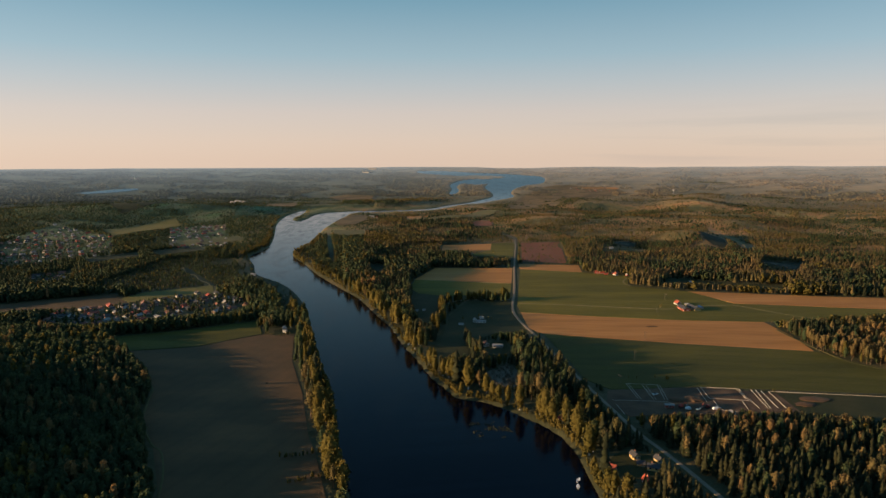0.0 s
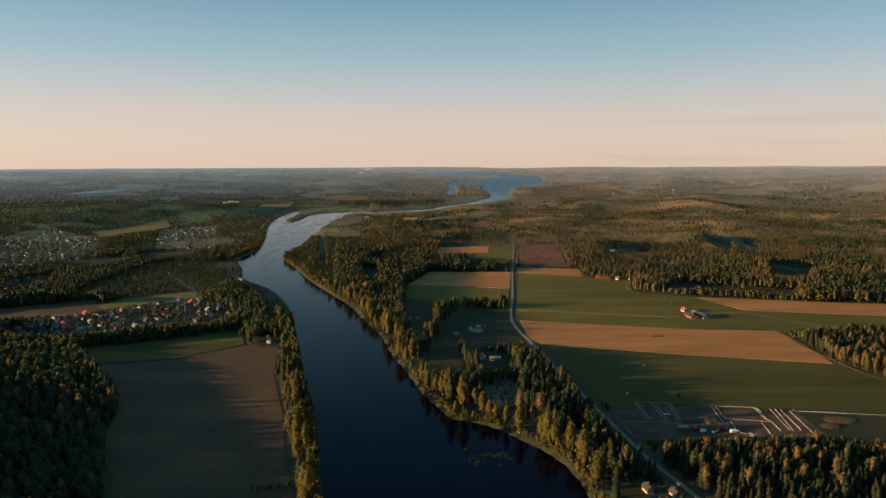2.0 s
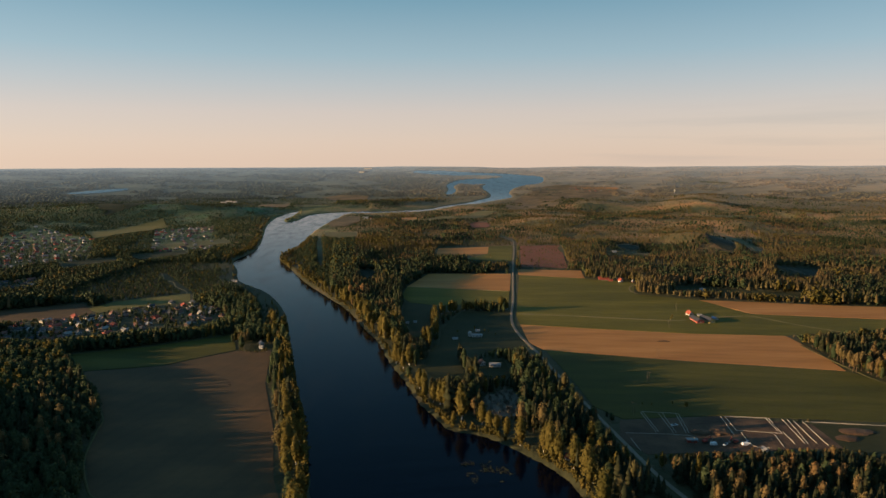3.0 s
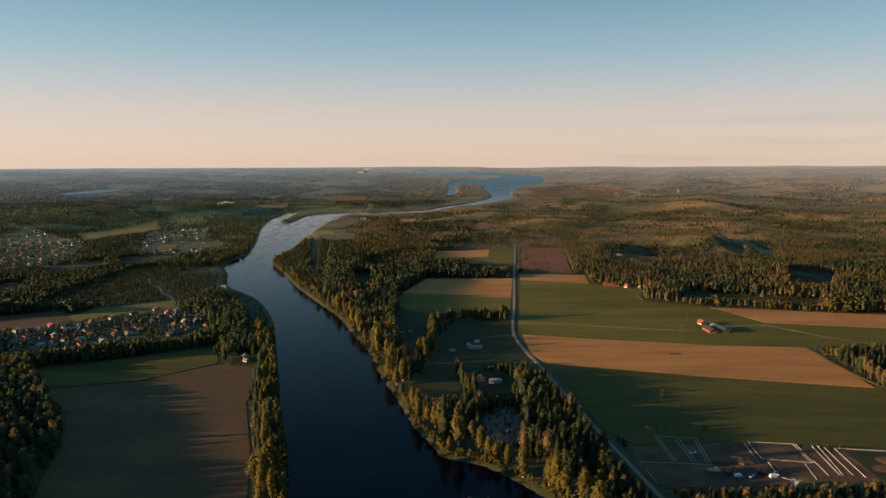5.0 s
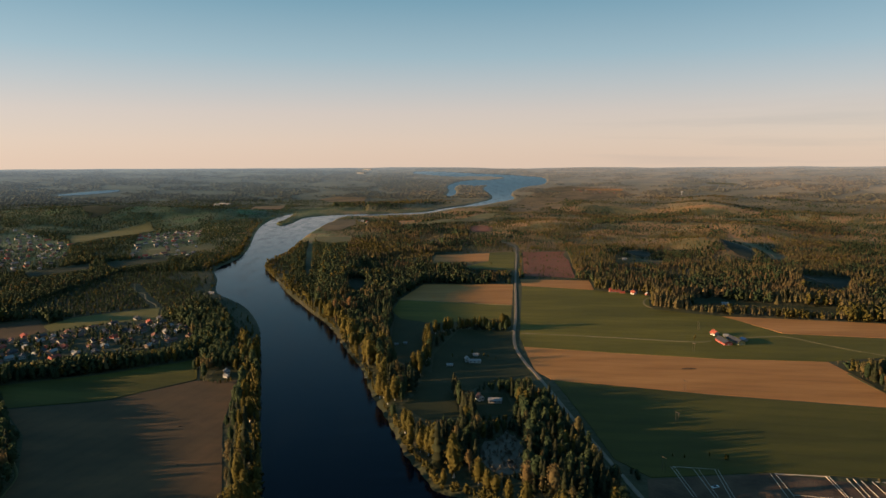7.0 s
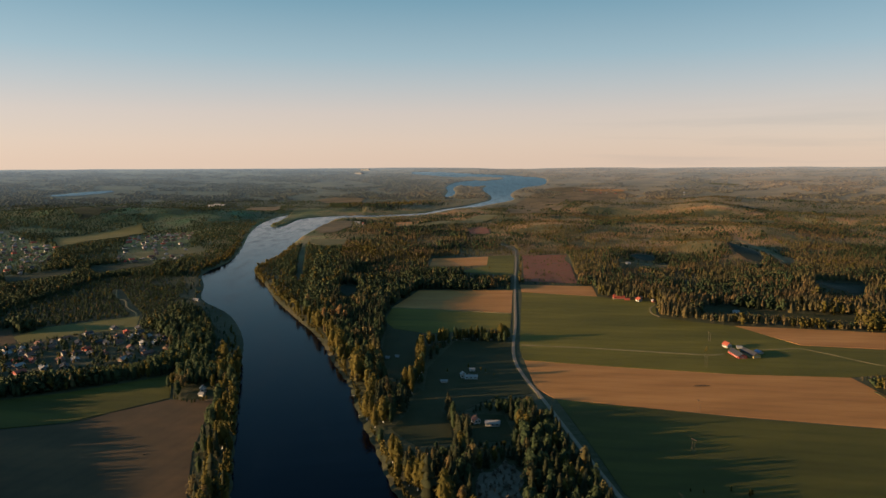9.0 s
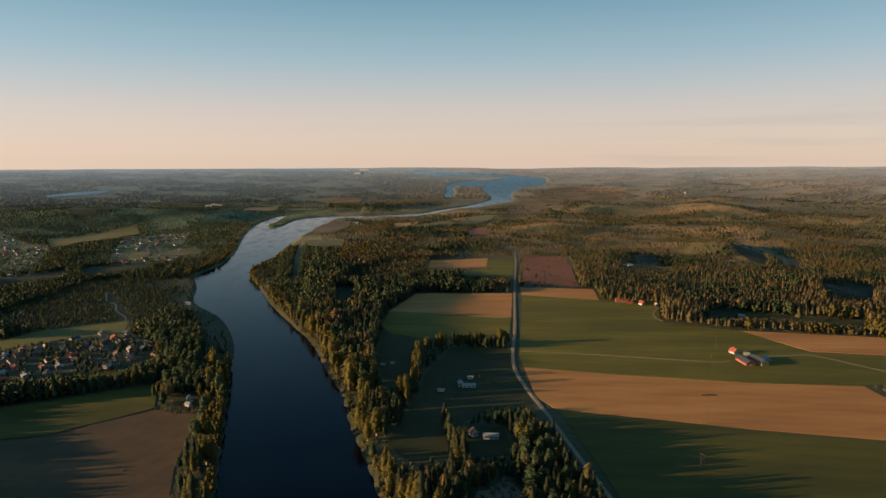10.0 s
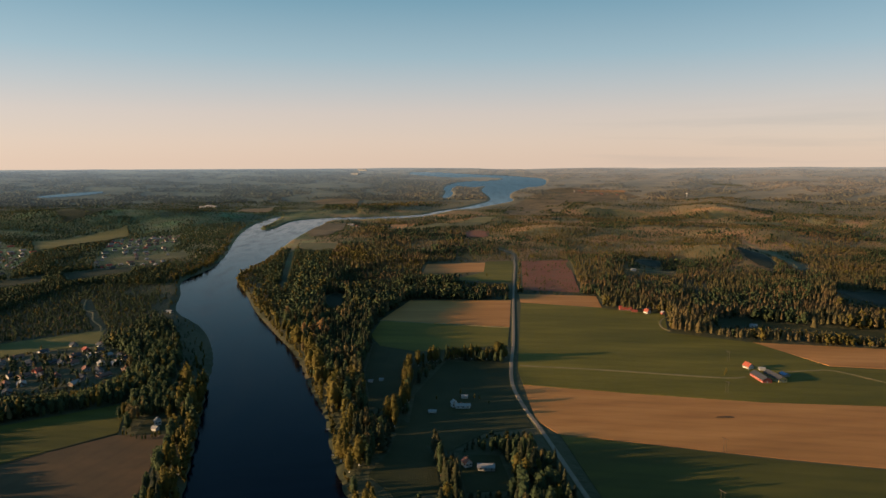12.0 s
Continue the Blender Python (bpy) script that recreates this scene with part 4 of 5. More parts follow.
# shrubs that hang over the water along both near banks
rb = np.random.RandomState(31)
edge = smooth_line(RIGHT_BANK[2:24], 16)
run = np.concatenate([edge + rb.uniform(-2.0, 3.2, edge.shape) * np.array((1.0, 0.3)) for _ in range(3)])
west_edge = smooth_line(LEFT_BANK[12:21], 14)
run = np.concatenate([run, np.concatenate([west_edge - rb.uniform(-1.0, 4.5, west_edge.shape) * np.array((1.0, 0.3)) for _ in range(2)])])
run = run[rb.rand(len(run)) < 0.8 * (0.3 + 1.4 * wander(run[:, 0], run[:, 1], 22))]
away = from_river(run[:, 0], run[:, 1])
dry = away > np.where(run[:, 0] < 110 - 0.3 * run[:, 1], -1.8, 0.8)
run, away = run[dry], away[dry]
bush = np.stack([run[:, 0], run[:, 1], land(run[:, 0], run[:, 1], away) - 0.3, rb.uniform(2.5, 7.0, len(run)) * np.where(run[:, 0] < 110 - 0.3 * run[:, 1], 1.6, 1.0), rb.uniform(0.9, 1.5, len(run)), np.full(len(run), 2.0)], 1)
thicket = plant("thicket", "leafy birches and willows that overhang the water", bush, 1)
thicket["category"] = "thicket"

# low brush in the felled clearing
cx, cy = rb.uniform(32, 80, 260), rb.uniform(528, 614, 260)
hit = inside(cx, cy, smooth_line([(44, 588), (52, 590), (62, 602), (72, 581), (66, 566), (68, 548), (52, 541), (41, 560)], 3, True))
cx, cy = cx[hit], cy[hit]
brush = plant("brush", "low grey brush in the felled clearing", np.stack([cx, cy, land(cx, cy) - 0.2, rb.uniform(1.5, 5.0, len(cx)), rb.uniform(1.0, 1.7, len(cx)), np.full(len(cx), 2.0)], 1), 1)
brush["category"] = "brush"
for k in range(5):
    brush.data.materials[k] = M["brush"]

# saplings on the clear-cut
cx, cy = rb.uniform(150, 276, 520), rb.uniform(1212, 1520, 520)
hit = inside(cx, cy, OUTLINE["field_15"]) & (wander(cx, cy, 30) > 0.35)
cx, cy = cx[hit], cy[hit]
saplings = plant("saplings", "young birches and stumps on the clear-cut ground", np.stack([cx, cy, land(cx, cy) - 0.1, rb.uniform(1.2, 4.5, len(cx)), rb.uniform(0.9, 1.5, len(cx)), np.where(rb.rand(len(cx)) < 0.5, 2.0, 1.0)], 1), 1)
saplings["category"] = "saplings"

# single trees along the bank
SINGLE = {}
for ki, kd in enumerate(KINDS):
    for var in range(4):
        tv, tf = trunk(kd, 5)
        cv, cf = crown(kd, 42, 500 + 10 * ki + var)
        SINGLE[ki, var] = (mesh_from("trunk", tv, tf, [M["birch_bark"] if ki == 2 else M["bark"]]), mesh_from("crown", cv, cf, [M[kd]], smooth=True))
LABELS = ("dark green spruce on the river bank", "green pine with a bare trunk on the river bank", "golden green birch on the river bank", "dark leafy alder on the river bank")
rs = random.Random(5)
for i in chosen:
    x, y, z, h, w, ki = spots[i]
    tm, cm = SINGLE[int(ki), rs.randrange(4)]
    tree = new("tree")
    tree.empty_display_size = 0.5
    tree.matrix_world = Matrix.Translation((x, y, z)) @ Matrix.Rotation(rs.random() * 6.28, 4, "Z") @ Matrix.Diagonal((h * w, h * w, h, 1))
    tagged(tree, LABELS[int(ki)], "tree", "trees along the river bank")
    for nm, me in (("trunk", tm), ("crown", cm)):
        new(nm, me).parent = tree

# ---- buildings ----
def plain(name, c, rough=0.7, metal=0.0, scale=2.0):
    d = tuple(v * 0.8 for v in c)
    return material(name, [d, c], scale, rough, metal=metal, spec=0.3)


M["red_wood"] = plain("red_painted_boards", (0.3, 0.055, 0.035))
M["white_wood"] = plain("white_painted_boards", (0.45, 0.43, 0.4))
M["yellow_wood"] = plain("yellow_painted_boards", (0.5, 0.34, 0.12))
M["brown_wood"] = plain("brown_stained_boards", (0.16, 0.1, 0.07))
M["grey_wood"] = plain("weathered_boards", (0.3, 0.28, 0.25))
M["red_tile"] = plain("red_roof_tiles", (0.3, 0.07, 0.04))
M["brown_tile"] = plain("brown_roof_tiles", (0.17, 0.078, 0.055))
M["dark_roof"] = plain("dark_roofing_felt", (0.045, 0.045, 0.05))
M["metal_roof"] = plain("pale_metal_roof", (0.24, 0.23, 0.22), 0.6)
M["blue_roof"] = plain("blue_metal_roof", (0.12, 0.2, 0.34), 0.4, 0.2)
M["brick"] = plain("chimney_brick", (0.3, 0.13, 0.09))
M["concrete"] = plain("concrete", (0.35, 0.34, 0.32))
M["glass"] = plain("window_glass", (0.02, 0.025, 0.03), 0.1)
M["rubber"] = plain("rubber", (0.02, 0.02, 0.02))
M["white_paint"] = plain("white_car_paint", (0.8, 0.8, 0.8), 0.3)
M["dark_paint"] = plain("dark_car_paint", (0.04, 0.05, 0.07), 0.3)
M["red_paint"] = plain("red_machine_paint", (0.3, 0.045, 0.03), 0.5)
M["steel"] = plain("grey_steel", (0.3, 0.3, 0.3), 0.4, 0.8)
M["sand"] = plain("pale_gravel_bed", (0.44, 0.38, 0.31), 0.9)
M["pole_wood"] = plain("tarred_pole", (0.07, 0.05, 0.04))


def box(bm, x0, x1, y0, y1, z0, z1):
    v = [bm.verts.new((x, y, z)) for z in (z0, z1) for x, y in ((x0, y0), (x1, y0), (x1, y1), (x0, y1))]
    for f in ((3, 2, 1, 0), (4, 5, 6, 7), (0, 1, 5, 4), (1, 2, 6, 5), (2, 3, 7, 6), (3, 0, 4, 7)):
        bm.faces.new([v[k] for k in f])


def prism(bm, outline, y0, y1):
    """An upright outline of x, z drawn out along y."""
    a = [bm.verts.new((x, y0, z)) for x, z in outline]
    b = [bm.verts.new((x, y1, z)) for x, z in outline]
    bm.faces.new(a)
    bm.faces.new(b[::-1])
    for k in range(len(a)):
        bm.faces.new((a[k - 1], b[k - 1], b[k], a[k]))


def part(name, bm, mat, parent, label=""):
    bmesh.ops.recalc_face_normals(bm, faces=bm.faces)
    me = bpy.data.meshes.new(name)
    bm.to_mesh(me)
    bm.free()
    me.materials.append(M[mat])
    ob = new(name, me)
    ob.parent = parent
    if label:
        tagged(ob, label)
    return ob


def boxes(name, dims, mat, parent, label=""):
    bm = bmesh.new()
    for d in dims:
        box(bm, *d)
    return part(name, bm, mat, parent, label)


BUILT = {}


def house(x, y, turn, w, l, h, roof_h, wall, roof, label, group="", kind="house", windows=3, chimney=True, category="house"):
    """A gabled house: w across the gable, l along the ridge, walls h high."""
    if y < 1150 and kind != "site_hut" or group:
        k = 0.74 if group else 0.8
        w, l, h, roof_h = (round(v * k, 2) for v in (w, l, h, roof_h))
    key = (w, l, h, roof_h, wall, roof, kind, windows, chimney)
    z = float(land([x], [y])[0])
    m = pose(x, y, z, 0, 0, turn)
    if key in BUILT:
        return tagged(copy_thing(BUILT[key], m), label, category, group)
    top = new(kind)
    top.empty_display_size = 1
    a, b = w / 2, l / 2
    boxes("foundation", [(-a - 0.1, a + 0.1, -b - 0.1, b + 0.1, -0.8, 0.35)], "concrete", top)
    bm = bmesh.new()
    prism(bm, [(-a, 0.35), (a, 0.35), (a, h), (0, h + roof_h - 0.12), (-a, h)], -b, b)
    part("wall", bm, wall, top)
    bm = bmesh.new()
    s, o = roof_h / a, 0.55
    for k in (-1, 1):
        prism(bm, [(0, h + roof_h), (k * (a + o), h - o * s), (k * (a + o), h - o * s + 0.28), (0, h + roof_h + 0.28)], -b - 0.5, b + 0.5)
    part("roof", bm, roof, top)
    for k in range(windows):
        yy = -b + l * (k + 0.5) / windows
        for sx in (-1, 1):
            xx = sx * (a + 0.03)
            win = boxes("window", [(xx - 0.05, xx + 0.05, yy - 0.75, yy + 0.75, h * 0.42, h * 0.42 + 1.35)], "white_wood" if wall != "white_wood" else "grey_wood", top, "painted window frame")
            boxes("pane", [(xx - 0.08, xx + 0.08, yy - 0.6, yy + 0.6, h * 0.42 + 0.14, h * 0.42 + 1.2)], "glass", win)
    boxes("door", [(-0.6, 0.6, -b - 0.08, -b + 0.02, 0.35, 2.45)], "grey_wood", top)
    if windows:
        for xx in (-a * 0.55, a * 0.55):
            win = boxes("window", [(xx - 0.6, xx + 0.6, -b - 0.06, -b + 0.02, h * 0.42, h * 0.42 + 1.3)], "white_wood" if wall != "white_wood" else "grey_wood", top)
            boxes("pane", [(xx - 0.48, xx + 0.48, -b - 0.09, -b, h * 0.42 + 0.12, h * 0.42 + 1.18)], "glass", win)
    if chimney:
        boxes("chimney", [(-0.4 + a * 0.3, 0.4 + a * 0.3, -0.35 + b * 0.3, 0.35 + b * 0.3, h + roof_h * 0.5, h + roof_h + 1.0)], "brick", top)
    top.matrix_world = m
    BUILT[key] = top
    return tagged(top, label, category, group)


# the farm in the crop field
house(316, 861, 18, 7.2, 9, 3.6, 3.0, "white_wood", "red_tile", "white farmhouse with a red tiled roof in the green field")
house(313, 830, 3, 10.5, 26, 3.6, 2.6, "red_wood", "dark_roof", "long red wooden barn with a dark roof", kind="barn", windows=6, chimney=False, category="barn")
house(326, 831, 10, 10, 26, 4.0, 2.8, "yellow_wood", "dark_roof", "long yellow wooden barn with a dark roof", kind="barn", windows=6, chimney=False, category="barn")
house(338, 838, 8, 6, 9, 2.6, 1.4, "grey_wood", "blue_roof", "low shed with a blue metal roof", kind="shed", windows=0, chimney=False, category="shed")
house(326, 855, 80, 4, 6, 2.4, 1.3, "grey_wood", "metal_roof", "small grey shed beside the farmhouse", kind="shed", windows=0, chimney=False, category="shed")
# the farm at the wood's edge
house(269, 1102, 86, 9, 19, 3.4, 3.0, "red_wood", "red_tile", "long red barn with a red roof at the wood's edge", kind="barn", windows=3, chimney=False, category="barn")
house(298, 1108, 86, 8, 16, 3.2, 2.4, "white_wood", "metal_roof", "white outbuilding with a pale metal roof", kind="outbuilding", windows=3, chimney=False, category="building")
house(291, 1082, 30, 7, 8, 3.8, 2.8, "white_wood", "red_tile", "small white farmhouse with a red roof", windows=2)
house(309, 1076, 10, 5, 6, 3.0, 2.0, "red_wood", "metal_roof", "small red shed with a pale roof", kind="shed", windows=0, chimney=False, category="shed")
house(277, 1089, 86, 4, 8, 2.4, 1.4, "red_wood", "red_tile", "low red shed beside the barn", kind="shed", windows=0, chimney=False, category="shed")
house(392, 1011, 80, 5, 9, 2.8, 1.8, "white_wood", "metal_roof", "small white house between two belts of trees", windows=2)
house(356, 1364, 80, 3.6, 8, 2.2, 1.2, "white_wood", "metal_roof", "white shed beside the forest road", kind="shed", windows=2, chimney=False, category="shed")
house(-236, 2219, 80, 9, 18, 4, 2.4, "white_wood", "metal_roof", "white farm building at the river bend", kind="outbuilding", windows=2, chimney=False, category="building")
house(-214, 2188, 20, 8, 12, 4, 2.4, "white_wood", "red_tile", "white farmhouse at the river bend", windows=2)
# houses between road and river
house(46, 668, 25, 6, 7, 4.0, 2.6, "white_wood", "brown_tile", "white house with a brown roof among dark trees", windows=2)
house(58, 663, 84, 6.5, 13, 3.0, 1.8, "grey_wood", "metal_roof", "long outbuilding with a pale metal roof among dark trees", kind="outbuilding", windows=3, chimney=False, category="building")
house(47, 767, 88, 5.5, 14, 2.8, 1.6, "white_wood", "metal_roof", "long low white house with a pale roof in a garden", windows=3)
house(40, 770, 10, 5, 6, 4.2, 2.2, "white_wood", "metal_roof", "white wing of the low garden house", kind="outbuilding", windows=1, chimney=False, category="building")
house(49, 788, 88, 3.5, 6, 2.4, 1.2, "white_wood", "metal_roof", "small white garden shed", kind="shed", windows=0, chimney=False, category="shed")
house(23, 757, 86, 3.5, 7, 2.2, 1.0, "white_wood", "metal_roof", "low white shed on the shaded grass", kind="shed", windows=0, chimney=False, category="shed")
for sx, sy in ((-32, 828), (-23, 832)):
    house(sx, sy, 80, 3, 4.8, 2.2, 1.0, "white_wood", "metal_roof", "small white hut on the shaded meadow", "huts on the meadow", "hut", 0, False, "hut")
house(-104, 967, 60, 6, 9, 3.2, 2.2, "white_wood", "dark_roof", "white cottage among the river trees", windows=2)
house(-181, 738, 30, 5.2, 6.5, 3.6, 2.2, "white_wood", "metal_roof", "white house in a clump of trees beside the field", windows=2)
house(-178, 727, 70, 4, 5, 2.6, 1.4, "white_wood", "metal_roof", "white shed in the clump of trees", kind="shed", windows=0, chimney=False, category="shed")
house(-320, 1100, 75, 5, 10, 2.4, 1.6, "white_wood", "metal_roof", "white boathouse at the water's edge", kind="boathouse", windows=3, chimney=False, category="boathouse")
# cottages by the near bank
house(126, 407, 10, 5.5, 8, 3.4, 2.2, "yellow_wood", "dark_roof", "yellow cottage with a dark roof beside the road", windows=2)
house(127, 397, 70, 4.5, 6, 2.6, 1.6, "yellow_wood", "dark_roof", "small yellow outhouse beside the cottage", kind="outbuilding", windows=2, chimney=False, category="building")
house(140, 402, 15, 4.5, 7, 3.0, 2.0, "yellow_wood", "dark_roof", "small yellow cottage beside the road", windows=2)
house(133, 391, 70, 6, 9, 3.2, 2.0, "yellow_wood", "dark_roof", "yellow house with a dark roof beside the road", windows=2)
house(106, 391, 60, 6, 8.5, 3.2, 2.0, "red_wood", "red_tile", "red cottage near the river", windows=2)
house(124, 374, 15, 5, 7, 3.0, 2.0, "red_wood", "red_tile", "small red cottage among birches", windows=2)
house(90, 470, 40, 4.5, 6, 2.8, 1.8, "white_wood", "red_tile", "small white cabin with a red roof on the bank", kind="cabin", windows=1, category="cabin")

# village and town
rv = random.Random(21)
STYLES = [("white_wood", "dark_roof", "white village house with a dark roof"), ("grey_wood", "dark_roof", "grey village house with a dark roof"),
          ("grey_wood", "brown_tile", "grey village house with a red roof"), ("brown_wood", "metal_roof", "brown village house with a pale roof"),
          ("red_wood", "red_tile", "red village house with a red tiled roof"), ("brown_wood", "brown_tile", "brown village house with a red roof"),
          ("brown_wood", "dark_roof", "brown village house with a dark roof"), ("grey_wood", "metal_roof", "grey village house with a pale roof")]
SIZES = [(9, 12, 2.8, 2.2), (8, 10, 3.2, 2.4), (9, 16, 2.7, 2.0)]


def settle(town, stepx, stepy, skew, chance, most, group, windows):
    lo, hi = town.min(0), town.max(0)
    n = 0
    y = lo[1] + 6
    while y < hi[1]:
        x = lo[0] + rv.random() * stepx
        while x < hi[0]:
            px, py = x + rv.uniform(-3, 3), y + rv.uniform(-4, 4)
            if n < most and rv.random() < chance and inside([px], [py], town)[0]:
                st, sz = rv.choice(STYLES), rv.choice(SIZES)
                house(px, py, skew + rv.choice((0, 117)) + rv.uniform(-6, 6), *sz, st[0], st[1], st[2], group, "house", windows)
                n += 1
            x += stepx
        y += stepy


settle(TOWNS[0], 14, 20, 38, 0.76, 100, "village houses", 2)
settle(TOWNS[1], 24, 32, 30, 0.72, 170, "town houses", 0)
settle(TOWNS[2], 22, 34, 20, 0.72, 110, "town houses by the river", 0)
settle(TOWNS[3], 19, 26, 10, 0.8, 18, "houses in the woods", 0)


LAKE_TOWN = np.array([(640, 3500), (860, 3420), (880, 3260), (700, 3300)], float)
settle(LAKE_TOWN, 30, 38, 15, 0.6, 26, "houses above the lake", 0)
for fx, fy, fl in ((-912, 2875, 20), (-904, 2923, 26), (-873, 2901, 16)):
    house(fx, fy, 80, 10, fl, 5, 2.5, "white_wood", "metal_roof", "far white farm building above the river", kind="outbuilding", windows=0, chimney=False, category="building")
for fx, fy, fl in ((-492, 4330, 42), (-470, 4345, 26), (-488, 4690, 60)):
    house(fx, fy, 84, 16, fl, 9, 1.5, "white_wood", "metal_roof", "far white factory hall in the woods", kind="factory_hall", windows=0, chimney=False, category="factory")


# ---- the building site ----
KERBS = [[(218, 540), (213, 506)], [(221, 540), (218, 512)], [(221, 540), (251, 536)], [(218, 514), (248, 508)], [(250, 536), (247, 511)],
         [(252, 536), (248, 508)], [(220, 510), (218, 489), (228, 485)], [(242, 507), (238, 486)], [(250, 511), (248, 491)],
         [(261, 533), (255, 491)], [(265, 533), (257, 491)], [(268, 530), (263, 491)], [(274, 529), (269, 488)],
         [(276, 529), (313, 523), (364, 515)], [(160, 550), (160, 512)], [(162, 550), (162, 512)], [(173, 546), (172, 511)],
         [(176, 546), (174, 511)], [(186, 546), (181, 511)], [(188, 546), (183, 510)], [(138, 511), (181, 506), (181, 495)],
         [(139, 502), (140, 482)], [(161, 550), (187, 546)]]
for line in KERBS:
    ribbon("kerb", line, 0.24, "sand", "pale raised gravel kerb between the plots", "kerb", 0.45, steps=3, skirt=0.05)
for px, py, sx, sy, hh in ((191, 510, 7, 5, 2.2), (204, 511, 8, 6, 2.6), (302, 510, 12, 6, 1.4), (289, 499, 8, 5, 1.2), (244, 744, 7, 1.6, 1.1)):
    bm = bmesh.new()
    bmesh.ops.create_icosphere(bm, subdivisions=3, radius=1)
    for v in bm.verts:
        k = 1 + 0.25 * noise.noise(v.co * 2.2 + Vector((px, py, 0)))
        v.co = Vector((v.co.x * sx * k, v.co.y * sy * k, max(-0.3, v.co.z) * hh * k))
    me = bpy.data.meshes.new("mound")
    bm.to_mesh(me)
    bm.free()
    me.materials.append(M["dirt"])
    heap = new("mound", me)
    heap.location = (px, py, float(land([px], [py])[0]) + 0.2)
    tagged(heap, "rough mound of pale dug earth", "earth mound", "earth mounds on the plots")


def excavator(x, y, turn):
    top = new("excavator")
    for sx in (-1, 1):
        bm = bmesh.new()
        prism(bm, [(-1.9, 0.35), (-1.6, 0.0), (1.6, 0.0), (1.9, 0.35), (1.9, 0.6), (1.6, 0.9), (-1.6, 0.9), (-1.9, 0.6)], sx * 1.0 - 0.28, sx * 1.0 + 0.28)
        part("track", bm, "rubber", top)
    boxes("body", [(-2.0, 0.9, -1.2, 1.2, 1.05, 2.2)], "red_paint", top)
    cab = boxes("cab", [(0.1, 1.5, 0.1, 1.2, 1.1, 2.9)], "red_paint", top)
    boxes("pane", [(0.3, 1.53, 0.2, 1.23, 1.9, 2.7)], "glass", cab)
    bm = bmesh.new()
    prism(bm, [(0.8, 1.4), (3.0, 4.6), (3.4, 4.5), (1.3, 1.3)], -0.45, -0.1)
    part("boom", bm, "red_paint", top)
    bm = bmesh.new()
    prism(bm, [(2.9, 4.7), (3.4, 4.6), (5.2, 2.0), (4.8, 1.9)], -0.42, -0.13)
    part("arm", bm, "red_paint", top)
    bm = bmesh.new()
    prism(bm, [(4.6, 2.0), (5.4, 2.0), (5.3, 1.0), (4.4, 1.1)], -0.8, 0.25)
    part("bucket", bm, "steel", top)
    top.matrix_world = pose(x, y, float(land([x], [y])[0]) + 0.25, 0, 0, turn)
    return tagged(top, "red tracked excavator standing on the dug earth", "excavator", "machines on the plots")


excavator(188, 494, 20)
excavator(208, 493, 200)


def car(x, y, turn, paint, label, van=False):
    key = (paint, van)
    m = pose(x, y, float(land([x], [y])[0]) + 0.3, 0, 0, turn)
    if key in BUILT:
        return tagged(copy_thing(BUILT[key], m), label, "van" if van else "car")
    top = new("van" if van else "car")
    h = 2.1 if van else 0.95
    bm = bmesh.new()
    prism(bm, [(-2.2, 0.3), (2.2, 0.3), (2.25, 0.7), (2.0, 0.9), (1.5 if van else 1.0, h), (-2.1, h), (-2.2, 0.8)], -0.9, 0.9)
    part("body", bm, paint, top)
    if not van:
        bm = bmesh.new()
        prism(bm, [(-1.7, 0.95), (1.0, 0.95), (0.4, 1.45), (-1.3, 1.45)], -0.78, 0.78)
        part("cabin", bm, "glass", top)
    for wx in (-1.4, 1.4):
        for wy in (-0.85, 0.85):
            bm = bmesh.new()
            bmesh.ops.create_cone(bm, cap_ends=True, segments=12, radius1=0.33, radius2=0.33, depth=0.22, matrix=Matrix.Translation((wx, wy, 0.33)) @ Matrix.Rotation(radians(90), 4, "X"))
            wheel = part("wheel", bm, "rubber", top)
    top.matrix_world = m
    BUILT[key] = top
    return tagged(top, label, "van" if van else "car")


for px, py, tn, vn in ((192, 490, 10, True), (200, 490, 40, False), (213, 489, 5, True), (217, 493, 80, False), (177, 523, 20, False)):
    car(px, py, tn, "white_paint", "white van parked on the plots" if vn else "white car parked on the plots", vn)
house(179, 495, 85, 3, 6.5, 2.5, 0.5, "red_wood", "metal_roof", "small red site hut with a pale roof", kind="site_hut", windows=1, chimney=False, category="hut")
house(221, 478, 10, 3, 4, 3.0, 0.8, "white_wood", "metal_roof", "small white hut at the wood's edge", kind="site_hut", windows=0, chimney=False, category="hut")
car(-255, 540, 60, "white_paint", "white van parked at the field's edge", True)
car(-252, 530, 70, "dark_paint", "dark car parked at the field's edge")
car(-278, 552, 20, "white_paint", "white van parked at the wood's edge", True)


# a shoal of reeds in the shallow bay
cx, cy = rb.uniform(18, 54, 420), rb.uniform(438, 478, 420)
hit = inside(cx, cy, reeds) & (wander(cx, cy, 9) > 0.4)
cx, cy = cx[hit], cy[hit]
reed_bed = plant("reed_bed", "low clumps of green reeds in the shallow bay", np.stack([cx, cy, np.full(len(cx), WATER_LEVEL - 0.3), rb.uniform(0.4, 0.7, len(cx)), rb.uniform(6.0, 11.0, len(cx)), np.full(len(cx), 3.0)], 1), 1)
reed_bed["category"] = "reeds"
for k in range(5):
    reed_bed.data.materials[k] = M["dark_grass"]


